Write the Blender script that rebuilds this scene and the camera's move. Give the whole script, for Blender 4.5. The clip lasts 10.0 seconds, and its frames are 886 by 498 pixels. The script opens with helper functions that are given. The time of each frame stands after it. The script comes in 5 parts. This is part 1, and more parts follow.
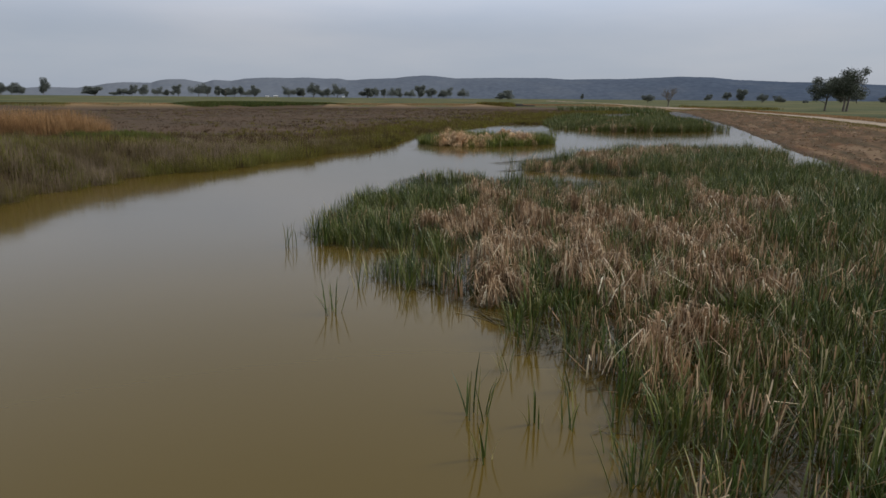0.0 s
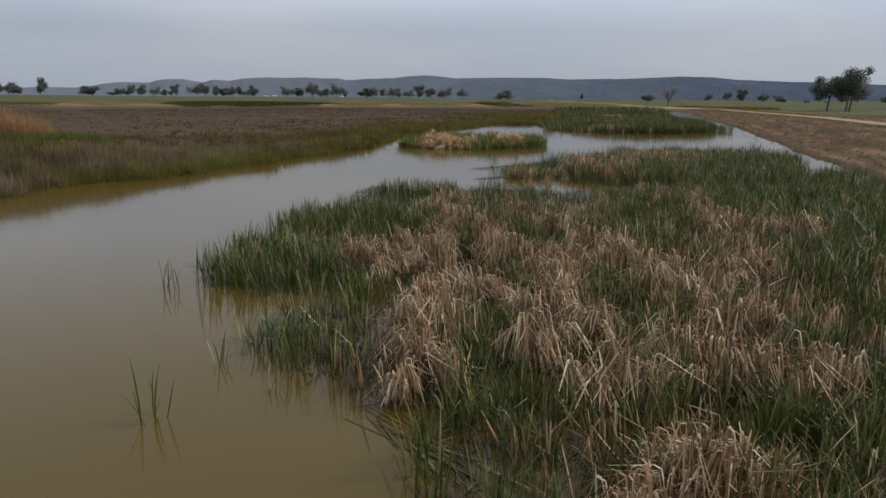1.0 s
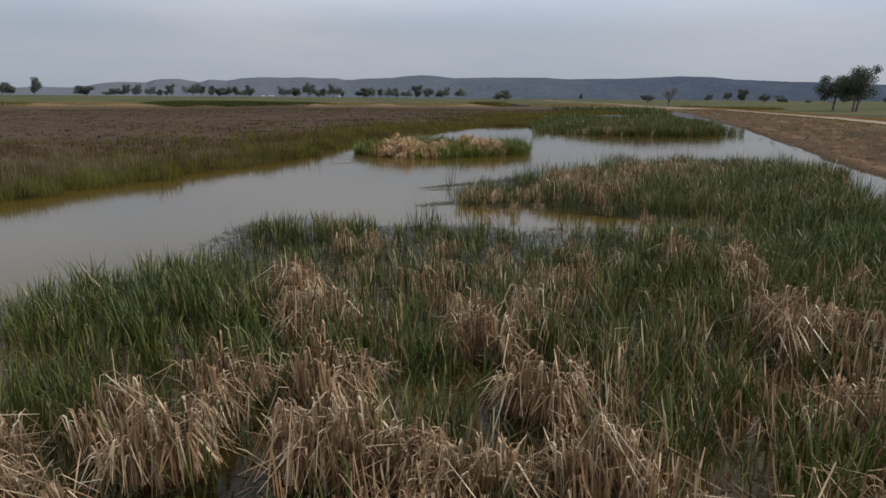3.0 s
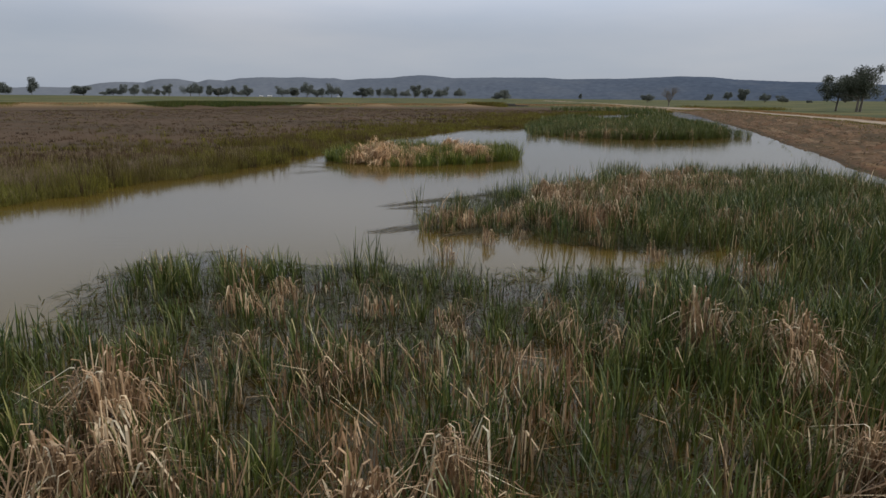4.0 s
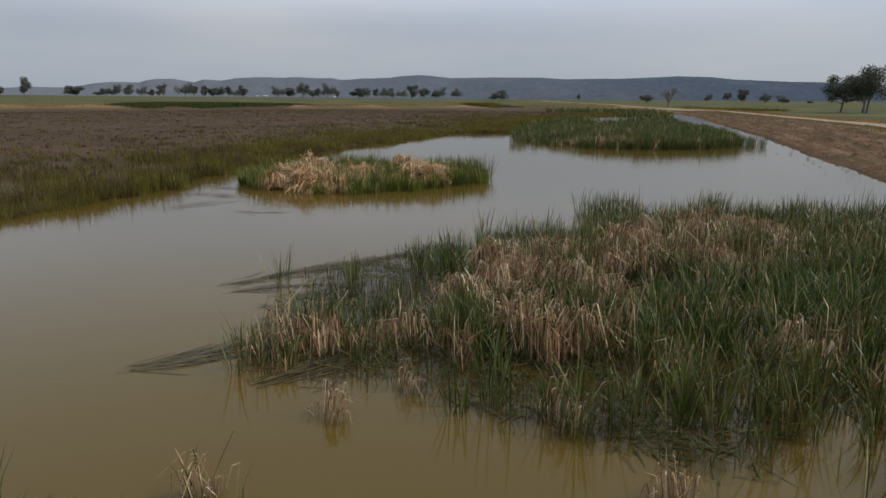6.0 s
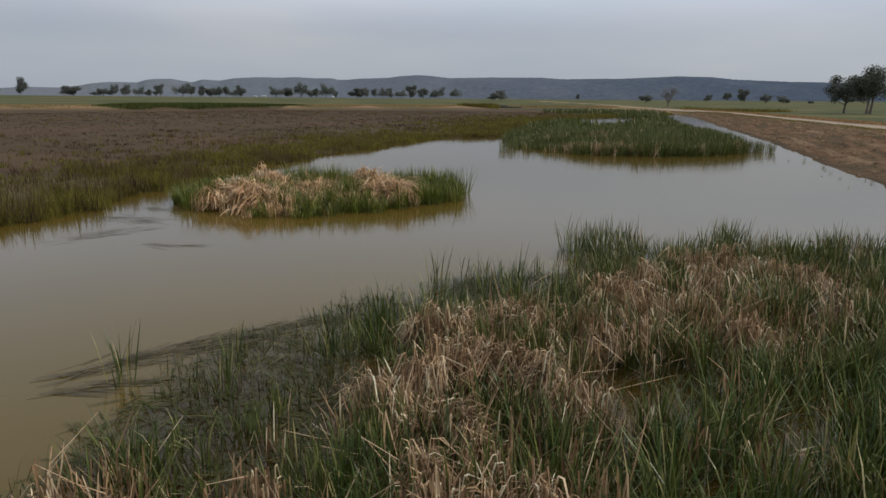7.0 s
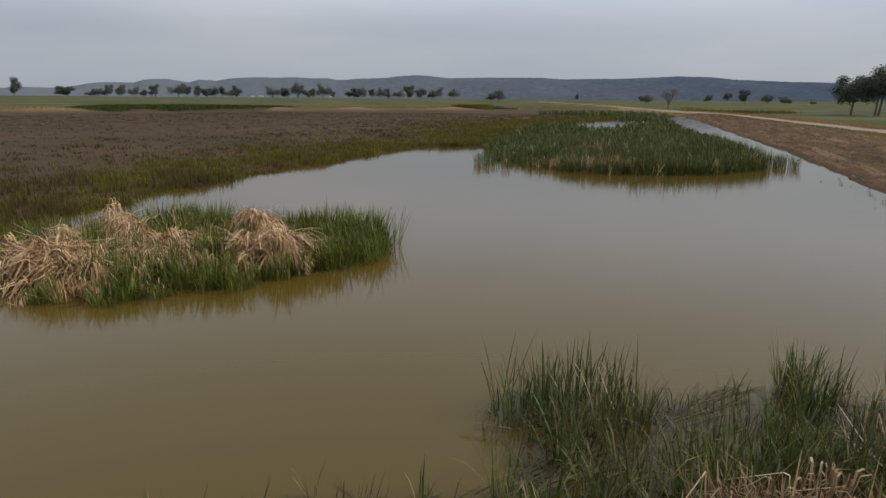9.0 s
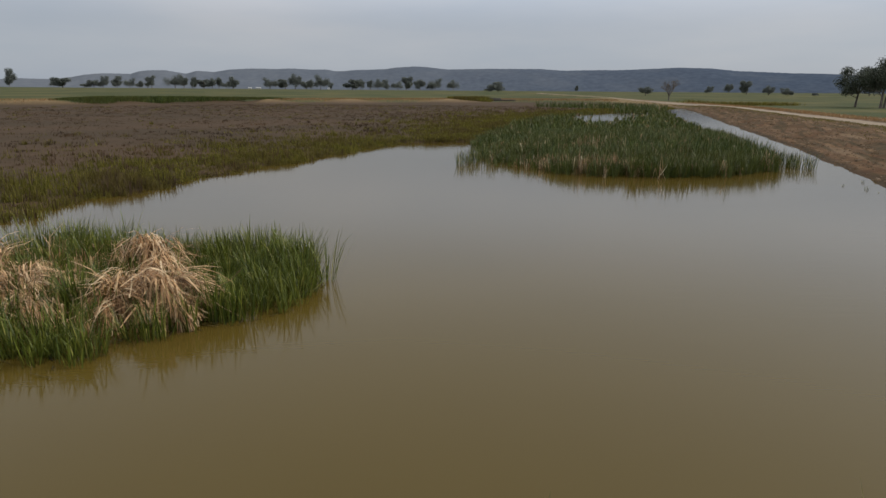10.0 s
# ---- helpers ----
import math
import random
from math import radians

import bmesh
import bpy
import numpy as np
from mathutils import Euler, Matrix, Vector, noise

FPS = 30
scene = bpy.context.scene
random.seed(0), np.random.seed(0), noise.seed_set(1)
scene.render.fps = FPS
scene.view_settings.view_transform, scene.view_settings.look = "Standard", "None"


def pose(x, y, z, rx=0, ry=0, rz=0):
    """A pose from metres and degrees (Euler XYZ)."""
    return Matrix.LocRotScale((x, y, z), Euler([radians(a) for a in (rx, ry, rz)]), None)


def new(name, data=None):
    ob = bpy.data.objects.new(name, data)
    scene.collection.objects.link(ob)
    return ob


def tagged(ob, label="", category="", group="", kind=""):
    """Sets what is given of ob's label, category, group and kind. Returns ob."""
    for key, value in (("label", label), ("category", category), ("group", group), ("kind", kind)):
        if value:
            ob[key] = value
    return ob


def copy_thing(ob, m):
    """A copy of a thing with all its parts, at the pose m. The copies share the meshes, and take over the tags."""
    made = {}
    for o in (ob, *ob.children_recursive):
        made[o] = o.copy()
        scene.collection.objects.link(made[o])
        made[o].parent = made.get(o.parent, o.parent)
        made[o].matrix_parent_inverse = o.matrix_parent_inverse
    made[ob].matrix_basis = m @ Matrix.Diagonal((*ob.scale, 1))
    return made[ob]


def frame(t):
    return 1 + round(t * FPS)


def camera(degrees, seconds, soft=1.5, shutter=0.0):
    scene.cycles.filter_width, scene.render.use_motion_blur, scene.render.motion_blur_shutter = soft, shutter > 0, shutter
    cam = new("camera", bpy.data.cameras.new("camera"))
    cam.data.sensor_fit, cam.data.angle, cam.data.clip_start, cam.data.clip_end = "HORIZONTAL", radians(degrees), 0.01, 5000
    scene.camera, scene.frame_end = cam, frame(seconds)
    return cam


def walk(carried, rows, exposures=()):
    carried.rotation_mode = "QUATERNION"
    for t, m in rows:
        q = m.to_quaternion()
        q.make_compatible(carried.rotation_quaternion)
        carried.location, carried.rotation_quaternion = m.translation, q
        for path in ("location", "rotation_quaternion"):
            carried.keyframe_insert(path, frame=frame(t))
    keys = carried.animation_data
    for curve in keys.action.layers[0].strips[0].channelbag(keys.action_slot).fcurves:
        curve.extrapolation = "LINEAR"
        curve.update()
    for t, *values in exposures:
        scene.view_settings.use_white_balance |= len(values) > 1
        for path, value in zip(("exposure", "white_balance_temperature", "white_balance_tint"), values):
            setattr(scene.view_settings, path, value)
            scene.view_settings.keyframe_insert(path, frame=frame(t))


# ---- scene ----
# camera: t, x, y, z, yaw, pitch, roll
cam = camera(69.0, 10.0)
ROWS = [
    (0.0, 0.050, -0.030, 3.941, -0.570, -13.03, -0.42),
    (0.5, 0.854, 2.106, 3.909, -0.567, -13.03, -0.42),
    (1.0, 1.590, 4.284, 3.871, -0.565, -13.03, -0.42),
    (1.5, 2.282, 6.497, 3.833, -0.575, -13.03, -0.42),
    (2.0, 2.947, 8.737, 3.804, -0.585, -13.03, -0.42),
    (2.5, 3.601, 10.999, 3.787, -0.595, -13.03, -0.42),
    (3.0, 4.252, 13.276, 3.787, -0.605, -13.03, -0.42),
    (3.5, 4.882, 15.565, 3.806, -0.623, -13.03, -0.42),
    (4.0, 5.521, 17.861, 3.845, -0.640, -13.03, -0.42),
    (4.5, 6.187, 20.161, 3.904, -0.665, -13.03, -0.42),
    (5.0, 6.865, 22.464, 3.982, -0.690, -13.03, -0.42),
    (5.5, 7.589, 24.768, 4.076, -0.720, -13.03, -0.42),
    (6.0, 8.321, 27.073, 4.185, -0.745, -13.03, -0.42),
    (6.5, 9.040, 29.379, 4.305, -0.765, -13.03, -0.42),
    (7.0, 9.763, 31.687, 4.431, -0.785, -13.03, -0.42),
    (7.5, 10.489, 34.000, 4.558, -0.795, -13.03, -0.42),
    (8.0, 11.193, 36.321, 4.681, -0.800, -13.03, -0.42),
    (8.5, 11.901, 38.654, 4.795, -0.805, -13.03, -0.42),
    (9.0, 12.626, 41.002, 4.892, -0.810, -13.03, -0.42),
    (9.2, 12.919, 41.948, 4.925, -0.816, -13.08, -0.42),
    (9.5, 13.365, 43.373, 4.967, -0.825, -13.35, -0.42),
    (10.0, 14.163, 45.772, 5.014, -0.845, -13.75, -0.42),
]
walk(cam, [(t, pose(x, y, z, 90 + pitch, roll, yaw)) for t, x, y, z, yaw, pitch, roll in ROWS],
     ((0.0, 0.0, 6330, 11.5), (2.5, 0.0, 6350, 11.5), (5.0, 0.0, 6430, 11), (7.5, 0.0, 6510, 10.5), (10.0, 0.0, 6540, 10)))

# ---- world, sun ----
SUN_ELEV, SUN_AZ = 40.0, 84.0
world = bpy.data.worlds.new("overcast_sky")
scene.world = world
world.use_nodes = True
wn, wl = world.node_tree.nodes, world.node_tree.links
wn.clear()
w_out = wn.new("ShaderNodeOutputWorld")
w_mix = wn.new("ShaderNodeMixShader")
w_sky_bg, w_cloud_bg = wn.new("ShaderNodeBackground"), wn.new("ShaderNodeBackground")
w_sky = wn.new("ShaderNodeTexSky")
w_sky.sky_type, w_sky.sun_disc = "NISHITA", False
w_sky.sun_elevation, w_sky.sun_rotation = radians(SUN_ELEV), radians(SUN_AZ)
w_sky_bg.inputs["Strength"].default_value = 0.09
w_tc, w_map = wn.new("ShaderNodeTexCoord"), wn.new("ShaderNodeMapping")
w_map.inputs["Scale"].default_value = (1.1, 1.1, 5.5)
w_noise = wn.new("ShaderNodeTexNoise")
w_noise.inputs["Scale"].default_value, w_noise.inputs["Detail"].default_value = 1.7, 5.0
w_noise.inputs["Roughness"].default_value = 0.5
w_ramp = wn.new("ShaderNodeValToRGB")
w_ramp.color_ramp.elements[0].position, w_ramp.color_ramp.elements[0].color = 0.3, (0.335, 0.388, 0.472, 1)
w_ramp.color_ramp.elements[1].position, w_ramp.color_ramp.elements[1].color = 0.72, (0.472, 0.488, 0.532, 1)
w_cloud_bg.inputs["Strength"].default_value = 1.0
w_mix.inputs[0].default_value = 0.86
wl.new(w_tc.outputs["Generated"], w_map.inputs[0])
wl.new(w_map.outputs[0], w_noise.inputs["Vector"])
wl.new(w_noise.outputs["Fac"], w_ramp.inputs[0])
# an overcast sky is brighter overhead than near the horizon
w_sep, w_lift = wn.new("ShaderNodeSeparateXYZ"), wn.new("ShaderNodeMapRange")
w_lift.interpolation_type = "SMOOTHSTEP"
for k, v in ((1, 0.08), (2, 0.21), (3, 1.0), (4, 1.85)):
    w_lift.inputs[k].default_value = v
wl.new(w_tc.outputs["Generated"], w_sep.inputs[0])
wl.new(w_sep.outputs[2], w_lift.inputs[0])
w_side, w_sum = wn.new("ShaderNodeMath"), wn.new("ShaderNodeMath")
w_side.operation, w_sum.operation = "MULTIPLY", "MULTIPLY_ADD"
w_sum.inputs[1].default_value = 0.9
wl.new(w_sep.outputs[0], w_side.inputs[0])
wl.new(w_sep.outputs[2], w_side.inputs[1])
wl.new(w_side.outputs[0], w_sum.inputs[0])
wl.new(w_lift.outputs[0], w_sum.inputs[2])
wl.new(w_sum.outputs[0], w_cloud_bg.inputs["Strength"])
w_white, w_up = wn.new("ShaderNodeMix"), wn.new("ShaderNodeMapRange")
w_white.data_type = "RGBA"
w_up.interpolation_type = "SMOOTHSTEP"
w_up.inputs[1].default_value, w_up.inputs[2].default_value = 0.12, 0.4
w_up.inputs[4].default_value = 0.75
wl.new(w_sep.outputs[2], w_up.inputs[0])
wl.new(w_up.outputs[0], w_white.inputs[0])
wl.new(w_ramp.outputs[0], w_white.inputs[6])
w_white.inputs[7].default_value = (0.445, 0.452, 0.435, 1)
wl.new(w_white.outputs[2], w_cloud_bg.inputs["Color"])
wl.new(w_sky.outputs[0], w_sky_bg.inputs["Color"])
wl.new(w_sky_bg.outputs[0], w_mix.inputs[1])
wl.new(w_cloud_bg.outputs[0], w_mix.inputs[2])
wl.new(w_mix.outputs[0], w_out.inputs[0])

sun = new("sun", bpy.data.lights.new("sun", "SUN"))
sun.data.energy, sun.data.angle, sun.data.color = 2.1, radians(10), (1.0, 0.95, 0.87)
sun.rotation_euler = Euler((radians(90 - SUN_ELEV), 0, radians(180 - SUN_AZ)))
scene.view_settings.exposure = 0.0


# ---- materials ----
def material(name):
    m = bpy.data.materials.new(name)
    m.use_nodes = True
    n, l = m.node_tree.nodes, m.node_tree.links
    return m, n, l, n["Principled BSDF"]


def noise_node(n, l, scale, detail=4.0, coords="Object", stretch=None):
    tc = n.new("ShaderNodeTexCoord")
    t = n.new("ShaderNodeTexNoise")
    t.inputs["Scale"].default_value, t.inputs["Detail"].default_value = scale, detail
    if stretch:
        mp = n.new("ShaderNodeMapping")
        mp.inputs["Scale"].default_value = stretch
        l.new(tc.outputs[coords], mp.inputs[0])
        l.new(mp.outputs[0], t.inputs["Vector"])
    else:
        l.new(tc.outputs[coords], t.inputs["Vector"])
    return t.outputs["Fac"]


def ramp(n, l, fac, stops):
    r = n.new("ShaderNodeValToRGB")
    e = r.color_ramp.elements
    while len(e) < len(stops):
        e.new(0.5)
    for el, (p, c) in zip(e, stops):
        el.position, el.color = p, (*c, 1)
    l.new(fac, r.inputs[0])
    return r.outputs[0]


def mix(n, l, fac, a, b, mode="MIX"):
    m = n.new("ShaderNodeMix")
    m.data_type, m.blend_type = "RGBA", mode
    for sock, v in ((m.inputs[0], fac), (m.inputs[6], a), (m.inputs[7], b)):
        if isinstance(v, (int, float)):
            sock.default_value = v
        elif isinstance(v, tuple):
            sock.default_value = (*v, 1)
        else:
            l.new(v, sock)
    return m.outputs[2]


def bump(n, l, bsdf, height, strength, distance):
    b = n.new("ShaderNodeBump")
    b.inputs["Strength"].default_value, b.inputs["Distance"].default_value = strength, distance
    l.new(height, b.inputs["Height"])
    l.new(b.outputs[0], bsdf.inputs["Normal"])


def leaf_material(name, stops, patch, patch_scale=0.35, patch_amount=0.6, rough=0.5, through_light=0.2, stand_tone=(0.68, 1.2), stand_scale=1.9):
    """Blades that differ one by one, in patches of a second tone."""
    m, n, l, bsdf = material(name)
    geo = n.new("ShaderNodeNewGeometry")
    own = ramp(n, l, geo.outputs["Random Per Island"], stops)
    area = ramp(n, l, noise_node(n, l, patch_scale, 3.0), [(0.42, (0, 0, 0)), (0.62, (patch_amount,) * 3)])
    col = mix(n, l, area, own, patch)
    stand = ramp(n, l, noise_node(n, l, stand_scale, 2.0), [(0.3, (stand_tone[0],) * 3), (0.7, (stand_tone[1],) * 3)])
    col = mix(n, l, 1.0, col, stand, "MULTIPLY")
    streak = ramp(n, l, noise_node(n, l, 9.0, 2.0, stretch=(1, 1, 0.25)), [(0.3, (0.72, 0.72, 0.72)), (0.7, (1.15, 1.12, 1.05))])
    col = mix(n, l, 1.0, col, streak, "MULTIPLY")
    l.new(col, bsdf.inputs["Base Color"])
    bsdf.inputs["Roughness"].default_value = rough
    bsdf.inputs["Specular IOR Level"].default_value = 0.25
    if through_light:
        tr, ms = n.new("ShaderNodeBsdfTranslucent"), n.new("ShaderNodeMixShader")
        l.new(col, tr.inputs["Color"])
        ms.inputs[0].default_value = through_light
        l.new(bsdf.outputs[0], ms.inputs[1])
        l.new(tr.outputs[0], ms.inputs[2])
        l.new(ms.outputs[0], n["Material Output"].inputs[0])
    return m


M_GREEN = leaf_material("reed_green", [(0.0, (0.0218, 0.0399, 0.00903)), (0.4, (0.0494, 0.0817, 0.0176)), (0.76, (0.101, 0.132, 0.0314)), (0.9, (0.171, 0.176, 0.0551)), (0.96, (0.304, 0.261, 0.114)), (1.0, (0.532, 0.465, 0.266))],
                        (0.103, 0.107, 0.0228), 0.3, 0.4, 0.4, 0.15)
M_LOW = leaf_material("reed_low_growth", [(0.0, (0.02, 0.033, 0.009)), (0.6, (0.044, 0.064, 0.016)), (0.93, (0.08, 0.09, 0.026)), (1.0, (0.22, 0.185, 0.1))],
                      (0.055, 0.055, 0.018), 0.5, 0.5, 0.5, 0.1)
M_GREEN_ISLE = leaf_material("reed_green_islet", [(0.0, (0.03, 0.05, 0.008)), (0.4, (0.078, 0.112, 0.018)), (0.8, (0.155, 0.185, 0.031)), (0.95, (0.24, 0.24, 0.05)), (1.0, (0.42, 0.37, 0.13))],
                             (0.145, 0.16, 0.025), 0.3, 0.4, 0.4)
M_GREEN_FAR = leaf_material("reed_green_far", [(0.0, (0.026, 0.047, 0.0095)), (0.6, (0.064, 0.095, 0.018)), (0.9, (0.118, 0.142, 0.031)), (1.0, (0.21, 0.185, 0.06))],
                            (0.0968, 0.099, 0.0242), 0.12, 0.5, 0.5)
M_DEAD = leaf_material("reed_dead", [(0.0, (0.0626, 0.0377, 0.0202)), (0.32, (0.179, 0.11, 0.0607)), (0.66, (0.396, 0.265, 0.156)), (0.9, (0.644, 0.488, 0.322)), (1.0, (0.81, 0.754, 0.561))],
                       (0.504, 0.294, 0.168), 0.5, 0.35, 0.5, 0.2)
M_STRAW = leaf_material("reed_straw", [(0.0, (0.086, 0.0499, 0.0249)), (0.3, (0.249, 0.155, 0.0834)), (0.66, (0.499, 0.348, 0.215)), (0.88, (0.705, 0.568, 0.396)), (1.0, (0.774, 0.74, 0.585))],
                        (0.5, 0.31, 0.18), 0.5, 0.35, 0.5, 0.2)
M_DEAD_PALE = leaf_material("reed_dead_pale", [(0.0, (0.15, 0.08, 0.036)), (0.3, (0.42, 0.25, 0.125)), (0.68, (0.74, 0.5, 0.285)), (1.0, (0.88, 0.7, 0.48))],
                            (0.5, 0.29, 0.155), 0.5, 0.35, 0.5, 0.2)
# soaked fallen leaves, coloured darker still to stand for shade between stems
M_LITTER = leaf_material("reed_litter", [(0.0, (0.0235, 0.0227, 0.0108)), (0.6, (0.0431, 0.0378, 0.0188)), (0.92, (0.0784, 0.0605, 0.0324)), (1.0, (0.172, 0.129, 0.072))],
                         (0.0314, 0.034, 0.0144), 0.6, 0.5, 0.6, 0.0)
M_SOAKED = leaf_material("soaked_leaf", [(0.0, (0.034, 0.036, 0.012)), (0.7, (0.06, 0.06, 0.02)), (0.96, (0.09, 0.08, 0.03)), (1.0, (0.15, 0.12, 0.06))],
                         (0.05, 0.062, 0.016), 0.6, 0.6, 0.95, 0.0)
M_WEED = leaf_material("marsh_weed_brown", [(0.0, (0.068, 0.043, 0.024)), (0.5, (0.089, 0.056, 0.032)), (1.0, (0.121, 0.079, 0.047))],
                       (0.056, 0.039, 0.024), 0.06, 0.7, 0.8, 0.5, (0.5, 1.42), 0.14)
M_GRASS = leaf_material("marsh_grass_green", [(0.0, (0.092, 0.089, 0.014)), (0.5, (0.14, 0.131, 0.022)), (1.0, (0.21, 0.183, 0.036))],
                        (0.1, 0.073, 0.024), 0.2, 0.7, 0.7, 0.45, (0.65, 1.25))
M_BANK_GRASS = leaf_material("bank_grass_green", [(0.0, (0.106, 0.112, 0.0216)), (0.5, (0.162, 0.163, 0.0348)), (1.0, (0.24, 0.228, 0.06))],
                             (0.156, 0.122, 0.048), 0.2, 0.5, 0.7, 0.45, (0.72, 1.2), 0.9)
M_HERBS = leaf_material("bank_herbs_green", [(0.0, (0.06, 0.085, 0.018)), (0.5, (0.1, 0.13, 0.028)), (1.0, (0.16, 0.18, 0.045))],
                        (0.12, 0.12, 0.03), 0.3, 0.5, 0.7, 0.4, (0.75, 1.2), 0.9)
M_SCRUB = leaf_material("bank_scrub_grey_brown", [(0.0, (0.149, 0.113, 0.0805)), (0.5, (0.224, 0.172, 0.124)), (1.0, (0.333, 0.265, 0.193))],
                       (0.196, 0.156, 0.0805), 0.25, 0.6, 0.8, 0.45, (0.72, 1.2), 0.9)
M_RAFT = leaf_material("floating_stem_brown", [(0.0, (0.045, 0.036, 0.018)), (0.6, (0.085, 0.068, 0.034)), (1.0, (0.15, 0.12, 0.066))],
                       (0.07, 0.06, 0.03), 0.6, 0.5, 0.6, 0.0)
M_TAN = leaf_material("tall_grass_tan", [(0.0, (0.25, 0.15, 0.068)), (0.5, (0.345, 0.215, 0.103)), (1.0, (0.43, 0.285, 0.148))],
                      (0.304, 0.16, 0.0648), 0.2, 0.5, 0.7, 0.1)
M_GUM = leaf_material("gum_leaves", [(0.0, (0.042, 0.056, 0.042)), (0.6, (0.085, 0.1, 0.07)), (1.0, (0.14, 0.155, 0.115))],
                      (0.06, 0.065, 0.045), 0.3, 0.5, 0.5, 0.1)
# gum leaves again, lifted and greyed so the colour holds the distance haze
M_GUM_HAZED = leaf_material("gum_leaves_hazed", [(0.0, (0.12, 0.138, 0.128)), (0.6, (0.158, 0.178, 0.165)), (1.0, (0.2, 0.22, 0.2))],
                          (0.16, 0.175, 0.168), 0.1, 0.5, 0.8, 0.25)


def plain(name, c1, c2, scale, rough=0.8, bump_strength=0.3, bump_distance=0.02, stretch=None):
    m, n, l, bsdf = material(name)
    a = noise_node(n, l, scale, 6.0, stretch=stretch)
    b = noise_node(n, l, scale * 0.13, 3.0)
    col = ramp(n, l, a, [(0.3, c1), (0.7, c2)])
    shade = ramp(n, l, b, [(0.3, (0.8, 0.8, 0.8)), (0.7, (1.12, 1.1, 1.08))])
    l.new(mix(n, l, 1.0, col, shade, "MULTIPLY"), bsdf.inputs["Base Color"])
    bsdf.inputs["Roughness"].default_value = rough
    bump(n, l, bsdf, a, bump_strength, bump_distance)
    return m


M_BARK = plain("gum_bark", (0.0738, 0.0615, 0.0492), (0.164, 0.139, 0.115), 3.0, stretch=(1, 1, 0.2))
M_DEADWOOD = plain("grey_deadwood", (0.0984, 0.082, 0.0697), (0.164, 0.135, 0.115), 3.0, stretch=(1, 1, 0.2))
M_ROAD = plain("pale_dirt_track", (0.2, 0.148, 0.098), (0.285, 0.218, 0.15), 0.9, 0.95, 0.5, 0.03)
M_CLOD = plain("earth_clod", (0.12, 0.078, 0.045), (0.2, 0.135, 0.08), 4.0, 0.95)
M_SHED_WALL = plain("pale_sheet_wall", (0.36, 0.36, 0.36), (0.46, 0.46, 0.46), 0.8, 0.6, 0.05)
M_SHED_ROOF = plain("zinc_roof", (0.4, 0.41, 0.43), (0.52, 0.53, 0.55), 0.8, 0.45, 0.05)
M_LOG = plain("dark_log", (0.04, 0.035, 0.03), (0.08, 0.07, 0.06), 2.0)


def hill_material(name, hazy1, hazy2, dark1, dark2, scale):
    """Forest cover with distance haze mixed into its colour: grey westward, blue to the east."""
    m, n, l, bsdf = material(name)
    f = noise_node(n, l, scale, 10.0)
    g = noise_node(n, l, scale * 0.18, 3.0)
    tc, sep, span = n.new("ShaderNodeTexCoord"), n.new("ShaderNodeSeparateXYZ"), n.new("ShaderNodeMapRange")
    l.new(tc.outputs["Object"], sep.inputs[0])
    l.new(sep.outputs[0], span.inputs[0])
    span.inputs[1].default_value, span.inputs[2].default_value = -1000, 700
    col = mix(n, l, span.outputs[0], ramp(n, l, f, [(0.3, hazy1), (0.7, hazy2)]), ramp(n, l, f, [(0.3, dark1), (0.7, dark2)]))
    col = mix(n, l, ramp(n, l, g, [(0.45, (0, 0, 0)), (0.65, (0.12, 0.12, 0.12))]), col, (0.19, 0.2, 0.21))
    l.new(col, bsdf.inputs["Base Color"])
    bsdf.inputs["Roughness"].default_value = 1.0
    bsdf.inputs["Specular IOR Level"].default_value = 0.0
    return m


# both tone pairs are paled and blued to carry the distance haze
M_HILL = hill_material("hazed_forest_ridge", (0.13, 0.143, 0.169), (0.162, 0.175, 0.196), (0.0546, 0.0704, 0.103), (0.0757, 0.0968, 0.134), 0.085)

# turbid water: a mirror-like skin over silt that lets the shallows show a little
M_WATER, n, l, bsdf = material("muddy_water")
silt = ramp(n, l, noise_node(n, l, 0.045, 4.0), [(0.3, (0.088, 0.0595, 0.0115)), (0.7, (0.104, 0.0715, 0.015))])
l.new(silt, bsdf.inputs["Base Color"])
bsdf.inputs["Roughness"].default_value, bsdf.inputs["Specular IOR Level"].default_value = 1.0, 0.0
clear, skin, fres = n.new("ShaderNodeBsdfTransparent"), n.new("ShaderNodeBsdfGlossy"), n.new("ShaderNodeFresnel")
clear.inputs["Color"].default_value = (0.8, 0.68, 0.42, 1)
skin.inputs["Roughness"].default_value, fres.inputs["IOR"].default_value = 0.085, 1.36
body_mix, skin_mix = n.new("ShaderNodeMixShader"), n.new("ShaderNodeMixShader")
silt_out = n.new("ShaderNodeAttribute")
silt_out.attribute_name = "clearness"
l.new(silt_out.outputs["Fac"], body_mix.inputs[0])
l.new(bsdf.outputs[0], body_mix.inputs[1])
l.new(clear.outputs[0], body_mix.inputs[2])
l.new(fres.outputs[0], skin_mix.inputs[0])
l.new(body_mix.outputs[0], skin_mix.inputs[1])
l.new(skin.outputs[0], skin_mix.inputs[2])
l.new(skin_mix.outputs[0], n["Material Output"].inputs[0])
fine = noise_node(n, l, 3.2, 3.0, stretch=(0.22, 2.3, 1))
wide = noise_node(n, l, 0.5, 2.0, stretch=(0.6, 1.2, 1))
both = n.new("ShaderNodeMath")
both.operation = "MULTIPLY_ADD"
both.inputs[1].default_value = 2.0
l.new(wide, both.inputs[0])
l.new(fine, both.inputs[2])
ripple = n.new("ShaderNodeBump")
